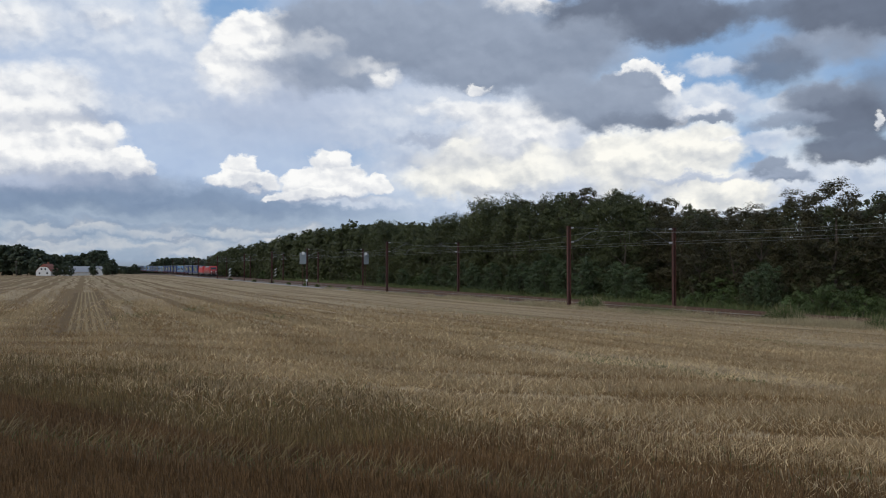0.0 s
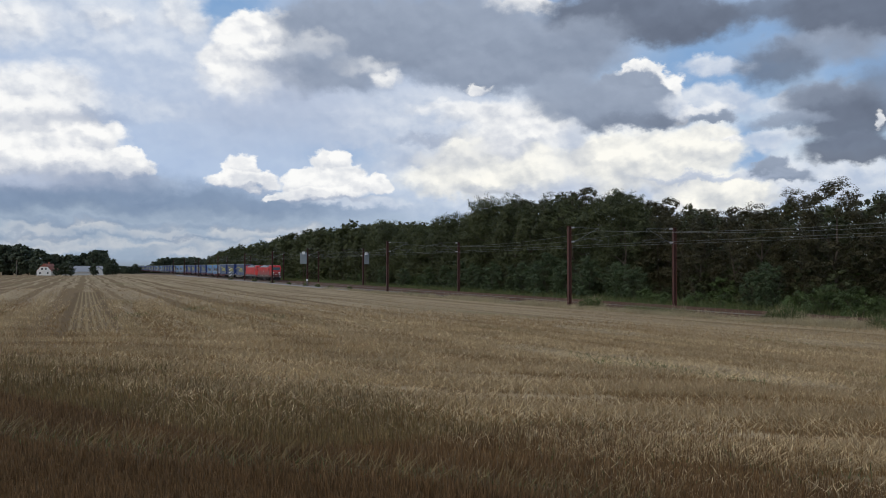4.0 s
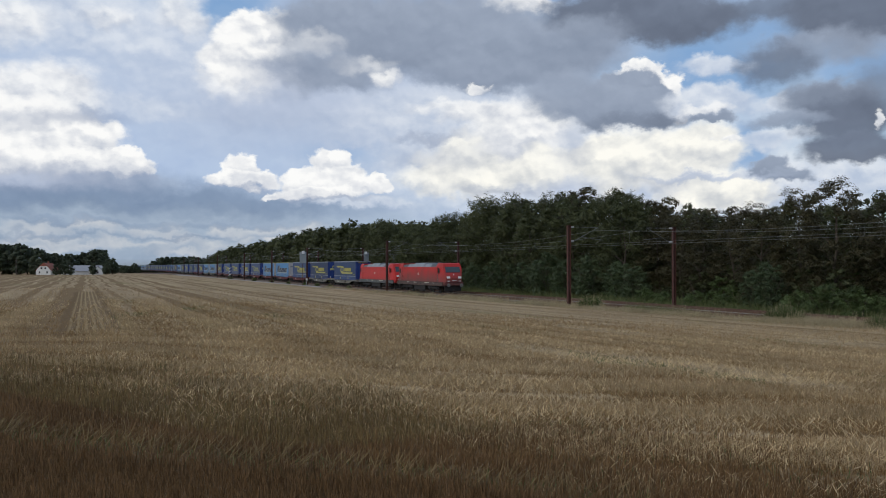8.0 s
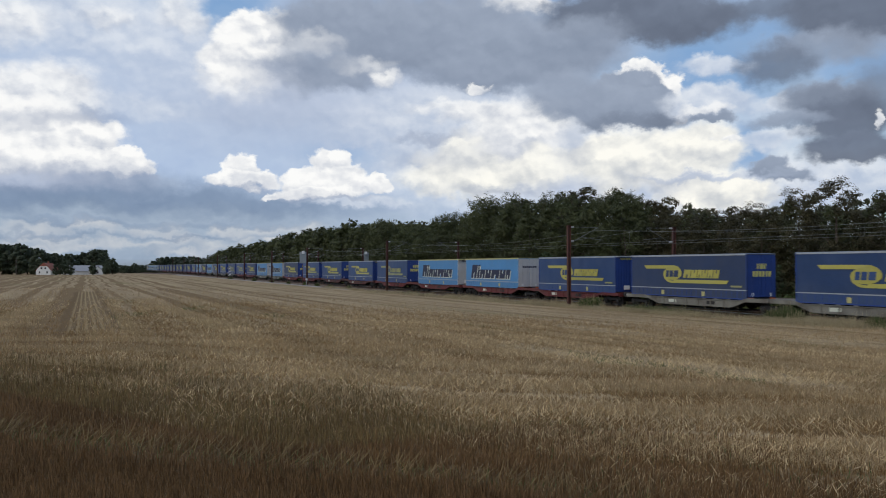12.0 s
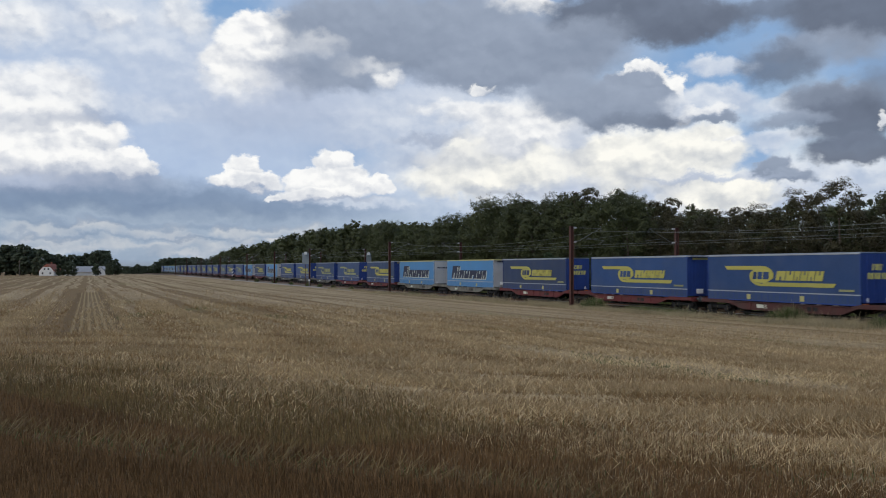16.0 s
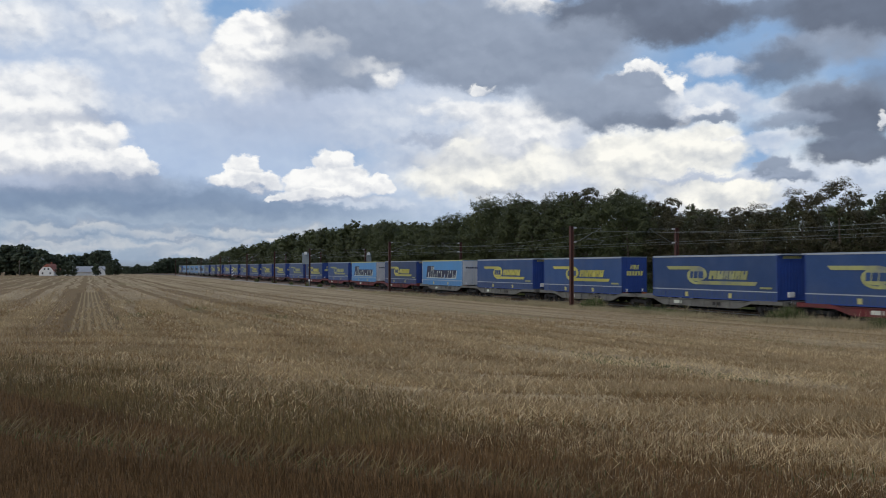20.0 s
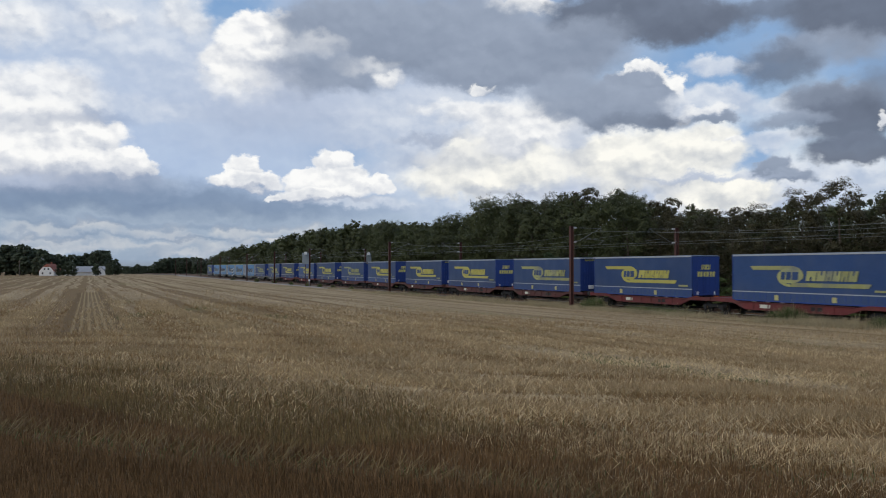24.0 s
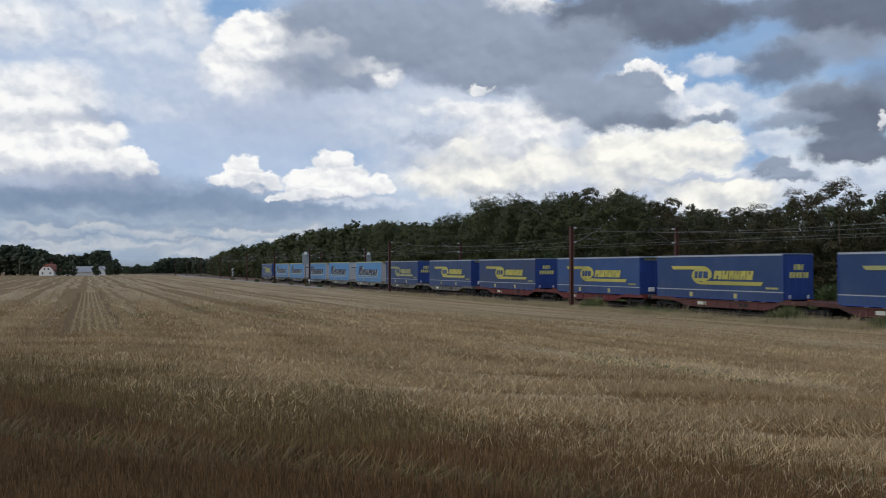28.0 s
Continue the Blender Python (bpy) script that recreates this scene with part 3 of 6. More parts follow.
def thing(name, label, category, group="", at=None, kind=""):
    ob = new(name)
    ob.empty_display_size = 0.5
    if at is not None:
        ob.matrix_world = at
    return tagged(ob, label, category, group, kind)

# ---------------------------------------------------------------- ground
def step(a, b, v):
    u = np.clip((np.asarray(v, dtype=float) - a) / (b - a), 0, 1)
    return u * u * (3 - 2 * u)


def ground_z(x, y):
    """Height of the land: the field stands above the line near the camera, swells ahead of it, and sinks to the railway."""
    x, y = np.asarray(x, dtype=float), np.asarray(y, dtype=float)
    ahead = np.interp(y, (-4000, -60, 0, 40, 70, 92, 130, 200, 300, 500, 900, 4000),
                      (1.0, 1.5, 1.75, 1.65, 1.5, 1.30, -0.45, -0.35, -0.55, -1.2, -3.0, -9.0))
    ahead = ahead + 0.06 * np.sin(y * 0.09 + x * 0.05)
    by_line = np.interp(y, (-4000, 0, 30, 80, 160, 300, 500, 900, 4000), (-0.1, 0.1, 0.02, -0.28, -0.35, -0.3, -0.9, -3.0, -9.0))
    z = ahead + (by_line - ahead) * step(2, 36, x)
    bed = np.interp(y, (-4000, 500, 900, 4000), (-0.55, -0.9, -3.2, -9.0))
    z = z + (bed - z) * step(41.3, 42.0, x)
    beyond = np.interp(y, (-4000, 0, 500, 900, 4000), (-0.5, -0.4, -0.8, -3.0, -9.0))
    return z + (beyond - z) * step(51, 55, x)


def axis(points):
    out = []
    for a, b, n in points:
        out += list(np.linspace(a, b, n, endpoint=False))
    return np.array(out + [points[-1][1]])


gx = axis([(-4000, -600, 12), (-600, -120, 16), (-120, -30, 30), (-30, 60, 180), (60, 160, 20), (160, 4000, 14)])
gy = axis([(-4000, -200, 14), (-200, -20, 18), (-20, 60, 110), (60, 150, 90), (150, 320, 60), (320, 700, 36), (700, 4000, 16)])
GX, GY = np.meshgrid(gx, gy)
GZ = ground_z(GX, GY)
near = (np.abs(GX) < 60) & (GY > -20) & (GY < 150) & (GX < 41)
GZ = GZ + near * 0.02 * np.sin(GX * 5.2) * np.cos(GX * 1.7 + GY * 0.1)
ids = np.arange(GX.size).reshape(GX.shape)
quads = np.stack([ids[:-1, :-1].ravel(), ids[:-1, 1:].ravel(), ids[1:, 1:].ravel(), ids[1:, :-1].ravel()], 1)


LANES = ((2.35, 0.5, 1.0), (0.83, 1.1, 0.8), (5.6, 0.0, 0.6))     # frequency, phase, weight across the field


def lane_at(x):
    """High on the bare lanes between the straw swaths."""
    return sum(a * np.sin(f * (x + 1.5) + p) for f, p, a in LANES)


def field_material():
    m = bpy.data.materials.new("stubble_field")
    m.use_nodes = True
    n, l = m.node_tree.nodes, m.node_tree.links
    b = n["Principled BSDF"]
    b.inputs["Roughness"].default_value = 0.9
    b.inputs["Specular IOR Level"].default_value = 0.2
    pos = n.new("ShaderNodeNewGeometry").outputs["Position"]

    def noise_at(scale_vec, scale, detail, rough=0.6):
        v = n.new("ShaderNodeVectorMath")
        v.operation = "MULTIPLY"
        v.inputs[1].default_value = scale_vec
        l.new(pos, v.inputs[0])
        t = n.new("ShaderNodeTexNoise")
        t.inputs["Scale"].default_value, t.inputs["Detail"].default_value, t.inputs["Roughness"].default_value = scale, detail, rough
        l.new(v.outputs[0], t.inputs["Vector"])
        return t.outputs["Fac"]

    def blend(fac, lo, hi, a, c):
        r = n.new("ShaderNodeMapRange")
        r.interpolation_type = "SMOOTHSTEP"
        r.inputs[1].default_value, r.inputs[2].default_value = lo, hi
        l.new(fac, r.inputs[0])
        mx = n.new("ShaderNodeMix")
        mx.data_type = "RGBA"
        l.new(r.outputs[0], mx.inputs[0])
        for i, q in ((6, a), (7, c)):
            if isinstance(q, tuple):
                mx.inputs[i].default_value = (*q, 1)
            else:
                l.new(q, mx.inputs[i])
        return mx.outputs[2]
    straw = blend(noise_at((1, 0.05, 1), 0.55, 5), 0.36, 0.62, (0.25, 0.17, 0.085), (0.47, 0.355, 0.20))
    fine = blend(noise_at((1, 0.30, 1), 8.0, 6), 0.36, 0.66, (0.17, 0.11, 0.052), (0.50, 0.385, 0.225))
    mixed = n.new("ShaderNodeMix")
    mixed.data_type = "RGBA"
    mixed.inputs[0].default_value = 0.5
    l.new(straw, mixed.inputs[6]), l.new(fine, mixed.inputs[7])
    # bare wheel tracks and drilling rows run along the railway
    xyz = n.new("ShaderNodeSeparateXYZ")
    l.new(pos, xyz.inputs[0])

    def num(op, u, v=None, w=None):
        q = n.new("ShaderNodeMath")
        q.operation = op
        for i, k in enumerate((u, v, w)):
            if k is None:
                continue
            if isinstance(k, (int, float)):
                q.inputs[i].default_value = k
            else:
                l.new(k, q.inputs[i])
        return q.outputs[0]
    bend = num("MULTIPLY_ADD", noise_at((0.02, 0.02, 0), 1.0, 2), 3.0, xyz.outputs[0])
    lane = num("SINE", num("MULTIPLY_ADD", bend, LANES[0][0], LANES[0][1]))
    for freq, phase, amp in LANES[1:]:
        lane = num("MULTIPLY_ADD", num("SINE", num("MULTIPLY_ADD", bend, freq, phase)), amp, lane)
    ragged_lane = num("MULTIPLY_ADD", noise_at((1, 0.1, 1), 1.5, 4), 1.6, lane)
    rows = blend(num("MULTIPLY_ADD", xyz.outputs[0], -0.035, ragged_lane), 0.3, 1.5, mixed.outputs[2], (0.20, 0.128, 0.055))
    green = blend(noise_at((1, 0.3, 1), 0.09, 3), 0.52, 0.74, rows, (0.22, 0.175, 0.075))
    # a worked strip straight ahead, bare between thin rows
    inside = num("MULTIPLY", num("LESS_THAN", num("ABSOLUTE", num("MULTIPLY_ADD", noise_at((1, 0.25, 1), 0.9, 4), 0.9, num("SUBTRACT", xyz.outputs[0], 0.60))), 0.85),
                 num("LESS_THAN", num("ABSOLUTE", num("MULTIPLY_ADD", noise_at((1, 1, 1), 0.8, 4), 9.0, num("SUBTRACT", xyz.outputs[1], 52.5))), 24.0))
    thin = blend(num("SINE", num("MULTIPLY", xyz.outputs[0], 29.0)), -0.2, 0.7, (0.170, 0.110, 0.046), (0.31, 0.22, 0.105))
    rim = num("ABSOLUTE", num("SUBTRACT", num("MULTIPLY_ADD", noise_at((1, 0.2, 1), 1.2, 3), 0.3, xyz.outputs[0]), 0.30))
    thin = blend(rim, 0.48, 0.68, thin, (0.150, 0.092, 0.036))
    strip_mix = n.new("ShaderNodeMix")
    strip_mix.data_type = "RGBA"
    l.new(num("MULTIPLY", inside, 0.92), strip_mix.inputs[0]), l.new(green, strip_mix.inputs[6]), l.new(thin, strip_mix.inputs[7])
    green = strip_mix.outputs[2]
    # the standing brown stubble of the headland, where no straw lies; cloud shade is painted into its dark brown
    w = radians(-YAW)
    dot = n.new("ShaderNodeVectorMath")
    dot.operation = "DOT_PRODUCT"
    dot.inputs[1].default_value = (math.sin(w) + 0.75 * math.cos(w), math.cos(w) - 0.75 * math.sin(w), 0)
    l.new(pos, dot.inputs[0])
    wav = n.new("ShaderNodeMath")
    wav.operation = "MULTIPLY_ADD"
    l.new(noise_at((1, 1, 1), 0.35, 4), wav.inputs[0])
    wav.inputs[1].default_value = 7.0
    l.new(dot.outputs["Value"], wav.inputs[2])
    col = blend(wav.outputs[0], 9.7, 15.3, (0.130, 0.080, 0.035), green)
    # litter and moss on the floor of the wood and beside the far track
    litter = blend(noise_at((1, 1, 1), 0.8, 5), 0.35, 0.65, (0.055, 0.045, 0.022), (0.085, 0.085, 0.035))
    edge = num("MULTIPLY_ADD", noise_at((1, 1, 1), 0.3, 3), 2.0, xyz.outputs[0])
    col = blend(edge, 52.5, 54.0, col, litter)
    l.new(col, b.inputs["Base Color"])
    bp = n.new("ShaderNodeBump")
    bp.inputs["Strength"].default_value, bp.inputs["Distance"].default_value = 0.7, 0.08
    l.new(noise_at((1, 0.3, 1), 7.0, 5), bp.inputs["Height"])
    l.new(bp.outputs[0], b.inputs["Normal"])
    return m


ground = raw("ground", np.stack([GX.ravel(), GY.ravel(), GZ.ravel()], 1), quads, field_material(), smooth=True)
tagged(ground, "harvested stubble field of pale straw with wheel tracks", "field", kind="structure")

# ---------------------------------------------------------------- railway bed
TRACKS = (43.4, 47.9)
Y0, Y1 = -160.0, 900.0


def strip(name, profile, y0, y1, step_y, material, label, category):
    ys = np.arange(y0, y1 + 0.1, step_y)
    p = np.array(profile)
    rng = np.random.default_rng(5)
    V = np.zeros((len(ys), len(p), 3))
    V[:, :, 0] = p[:, 0] + rng.normal(0, 0.03, (len(ys), len(p)))
    V[:, :, 1] = ys[:, None]
    sag = np.interp(ys, (-4000, 480, 900), (0, 0, -2.4))
    V[:, :, 2] = p[:, 1] + rng.normal(0, 0.012, (len(ys), len(p))) + sag[:, None]
    i = np.arange(len(ys) * len(p)).reshape(len(ys), len(p))
    f = np.stack([i[:-1, :-1].ravel(), i[:-1, 1:].ravel(), i[1:, 1:].ravel(), i[1:, :-1].ravel()], 1)
    ob = raw(name, V.reshape(-1, 3), f, material, smooth=True)
    return tagged(ob, label, category, kind="structure")


strip("track_bed", [(41.0, -0.62), (41.5, -0.30), (41.9, -0.18), (43.4, -0.19), (45.0, -0.17), (45.65, -0.25), (46.3, -0.17),
                    (47.9, -0.19), (49.5, -0.17), (50.2, -0.32), (51.4, -0.66)], Y0, Y1, 2.0, M["ballast"],
      "brown crushed stone bed under two railway tracks", "ballast")
strip("service_path", [(38.7, -0.62), (39.0, -0.30), (39.6, -0.26), (40.4, -0.28), (40.9, -0.62)], 134, 420, 2.0, M["gravel"],
      "pale gravel service path beside the railway", "path")


def sag_at(y):
    return float(np.interp(y, (-4000, 480, 900), (0, 0, -2.4)))


def railway():
    prof = [(-0.07, -0.17), (0.07, -0.17), (0.07, -0.155), (0.012, -0.14), (0.012, -0.04), (0.036, -0.03), (0.036, -0.004),
            (0.03, 0.0), (-0.03, 0.0), (-0.036, -0.004), (-0.036, -0.03), (-0.012, -0.04), (-0.012, -0.14), (-0.07, -0.155)]
    for c in TRACKS:
        for side in (-0.7535, 0.7535):
            bm = bmesh.new()
            rings = []
            for y in (Y0, 480, 600, 750, Y1):
                rings.append([bm.verts.new((c + side + p[0], y, p[1] + sag_at(y))) for p in prof])
            for a, b in zip(rings, rings[1:]):
                for i in range(len(prof)):
                    j = (i + 1) % len(prof)
                    bm.faces.new((a[i], a[j], b[j], b[i]))
            tagged(part("rail", bm, M["rail"], None), "rust-brown steel rail with a worn running surface", "rail", "rails")


railway()


def sleepers():
    """Concrete sleepers under both tracks: those nearest the field one by one, the rest joined."""
    bed = bpy.data.objects["track_bed"]
    one = part("sleeper", prism([(-1.25, -0.33), (1.25, -0.33), (1.25, -0.19), (1.15, -0.165), (-1.15, -0.165), (-1.25, -0.19)], "y", -0.13, 0.13), M["concrete"], bed)
    mesh, first_one, rest = one.data, True, []
    for c in TRACKS:
        for k in range(430):
            y = 14.0 + 0.62 * k
            if y < 14.0 + 0.62 * 150:
                ob = one if first_one else new("sleeper", mesh)
                first_one = False
                ob.parent = bed
                ob.location = (c, y, 0)
            else:
                rest.append((c, y))
    bm = bmesh.new()
    for c, y in rest:
        box(bm, c - 1.25, c + 1.25, y - 0.13, y + 0.13, -0.33, -0.165)
    tagged(part("sleepers_beyond", bm, M["concrete"], bed), kind="stuff")


sleepers()

# ---------------------------------------------------------------- overhead line
MAST_Y = (-36.0, 17.0, 67.9, 118.8, 167.6, 202.2, 240.0, 292.0, 344.0, 396.0, 448.0)
LEAD = (0.0, 0.0, -1.1, -1.2, -2.4, -1.3, 0, 0, 0, 0, 0)       # the far masts stand a little nearer
MAST_TOP = 7.1


def make_mast(side, label):
    """A steel mast on its foot; its bracket reaches over the track on the given side (+1 or -1 along X)."""
    t = thing("catenary_mast", label, "mast", "masts along the railway")
    ol = [(-0.15, -0.14), (-0.13, -0.14), (-0.13, -0.012), (0.13, -0.012), (0.13, -0.14), (0.15, -0.14),
          (0.15, 0.14), (0.13, 0.14), (0.13, 0.012), (-0.13, 0.012), (-0.13, 0.14), (-0.15, 0.14)]
    part("post", prism(ol, "z", -0.3, MAST_TOP), M["mast"], t)
    part("foot", boxes((-0.3, 0.3, -0.3, 0.3, -0.9, -0.30), bevel=0.03), M["concrete"], t, "grey concrete foot")
    part("cap", boxes((-0.17, 0.17, -0.16, 0.16, MAST_TOP, MAST_TOP + 0.03)), M["mast"], t)
    reach = 3.1 * side
    ins = 0.55 * side
    top = part("top_tube", rods(((ins, 0, 7.0), (reach * 1.0, 0, 6.98), 0.02)), M["tube"], t, "dull grey bracket tube")
    part("stay_tube", rods(((ins, 0, 5.72), (reach * 0.98, 0, 6.97), 0.024)), M["tube"], t, "dull grey bracket tube")
    part("steady_tube", rods(((reach * 0.42, 0, 6.1), (reach * 1.15, 0, 5.85), 0.016)), M["tube"], t, "dull grey bracket tube")
    part("steady_arm", rods(((reach * 1.1, 0, 5.85), (reach * 0.92, 0, 5.52), 0.014)), M["tube"], t)
    for z in (7.0, 5.72):
        bm = rods(((0.14 * side, 0, z), (ins, 0, z), 0.03))
        for k in range(4):
            xx = side * (0.22 + 0.08 * k)
            rod(bm, (xx, 0, z), (xx + side * 0.03, 0, z), 0.085)
        part("insulator", bm, M["porcelain"], t, "white ribbed porcelain insulator")
    part("hanger", rods(((reach, 0, 6.7), (reach, 0, 6.98), 0.02)), M["tube"], t)
    return t


NEAR_X, FAR_X = 40.4, 51.1
first = {}
for x_at, side, words in ((NEAR_X, 1, "red-brown steel catenary mast beside the stubble field"), (FAR_X, -1, "red-brown steel catenary mast before the wood")):
    proto = None
    for y, lead_y in zip(MAST_Y, LEAD):
        y += lead_y if side < 0 else 0.0
        if proto is None:
            proto = make_mast(side, words)
            proto.matrix_world = pose(x_at, y, 0)
        else:
            copy_thing(proto, pose(x_at, y, 0))


def wire(name, points, r, label):
    bm = bmesh.new()
    rings = []
    for p in points:
        rings.append([bm.verts.new((p[0] + r * math.cos(w), p[1], p[2] + r * math.sin(w))) for w in (0, 1.57, 3.14, 4.71)])
    for a, b in zip(rings, rings[1:]):
        for i in range(4):
            bm.faces.new((a[i], a[(i + 1) % 4], b[(i + 1) % 4], b[i]))
    return tagged(part(name, bm, M["wire"], None), label, "wire", "overhead wires")


def span_points(x, z, dip, zig=0.0):
    pts = []
    for i, (a, b) in enumerate(zip(MAST_Y, MAST_Y[1:])):
        za, zb = zig * (-1) ** i, zig * (-1) ** (i + 1)
        for k in range(10):
            u = k / 10
            pts.append((x + za + (zb - za) * u, a + (b - a) * u, z - dip * 4 * u * (1 - u)))
    pts.append((x, MAST_Y[-1], z))
    return pts


for c in TRACKS:
    wire("contact_wire", span_points(c, 5.5, 0.05, 0.2), 0.009, "dull copper contact wire over the track")
    wire("messenger_wire", span_points(c, 6.75, 0.75, 0.1), 0.010, "dull catenary wire hanging in shallow arcs")
    for i, (a, b) in enumerate(zip(MAST_Y, MAST_Y[1:])):
        if a > 200:
            continue
        for k in (1, 3, 5, 7, 9):
            u = k / 10
            zt, zb = 6.75 - 0.75 * 4 * u * (1 - u), 5.5 - 0.05 * 4 * u * (1 - u)
            tagged(part("dropper", rods(((c, a + (b - a) * u, zb), (c, a + (b - a) * u, zt), 0.005), sides=4), M["wire"], None),
                   "thin copper dropper between the two wires", "wire", "droppers of the overhead line")


def signal_board(x, y, foot):
    """A grey signal board seen from behind, on its own pole by the mast."""
    t = thing("signal_board", "grey enamelled railway signal board seen from behind", "railway signal", "signal boards", pose(x, y, 0))
    part("board", boxes((-0.66, 0.66, -0.05, 0.05, 4.05, 6.25), bevel=0.04), M["cabinet"], t)
    part("hood", boxes((-0.25, 0.25, -0.35, -0.05, 5.9, 6.45), bevel=0.03), M["sign_white"], t)
    part("pole", rods(((0, 0.12, foot), (0, 0.12, 6.0), 0.05)), M["mast"], t)
    part("case", boxes((-0.5, 0.5, 0.05, 0.2, 4.3, 5.9), bevel=0.03), M["cabinet"], t)
    return t


signal_board(39.3, 166.4, -0.4)
signal_board(52.9, 169.1, -0.7)


def chevron_sign(x, y):
    t = thing("marker_board", "white zigzag railway marker board on a steel pole", "railway sign", "marker boards", pose(x, y, 0))
    part("pole", rods(((0, 0.05, -0.6), (0, 0.05, 3.3), 0.04)), M["tube"], t)
    for z in (0.6, 1.5, 2.4):
        part("lozenge", prism([(-0.5, z + 0.1), (0.1, z + 0.36), (0.55, z + 0.86), (-0.05, z + 0.6)], "y", -0.02, 0.0), M["sign_white"], t)
    return t


chevron_sign(39.4, 259.0)
chevron_sign(52.6, 258.0)
post = thing("marker_post", "short grey post with a white cap beside the gravel path", "post", "", pose(39.35, 163.5, -0.35))
part("shaft", rods(((0, 0, -0.3), (0, 0, 1.1), 0.07)), M["zinc"], post)
part("head", boxes((-0.16, 0.16, -0.1, 0.1, 1.1, 1.5), bevel=0.02), M["sign_white"], post, "white cap")

# ---------------------------------------------------------------- train
SPEED = 27.78
HEAD = 342.6          # where the second engine's front stands at the start
TRAIN = []


def wheelset(y, r, bogie, name="wheelset"):
    bm = bmesh.new()
    for s in (-1, 1):
        rod(bm, (s * 0.70, y, r), (s * 0.83, y, r), r, sides=20)
        rod(bm, (s * 0.83, y, r), (s * 0.86, y, r), r * 0.5, sides=12)
    rod(bm, (-0.8, y, r), (0.8, y, r), 0.09)
    return part(name, bm, M["black"], bogie)


def buffers(t, y, way):
    for s in (-1, 1):
        b = part("buffer", rods(((s * 0.88, y, 1.05), (s * 0.88, y + way * 0.40, 1.05), 0.10)), M["black"], t)
        part("buffer_plate", rods(((s * 0.88, y + way * 0.40, 1.05), (s * 0.88, y + way * 0.44, 1.05), 0.23), sides=16), M["steel"], b)
    part("coupling_hook", rods(((0, y, 1.0), (0, y + way * 0.35, 0.98), 0.06), ((0, y + way * 0.35, 0.98), (0, y + way * 0.38, 0.75), 0.05)), M["black"], t)


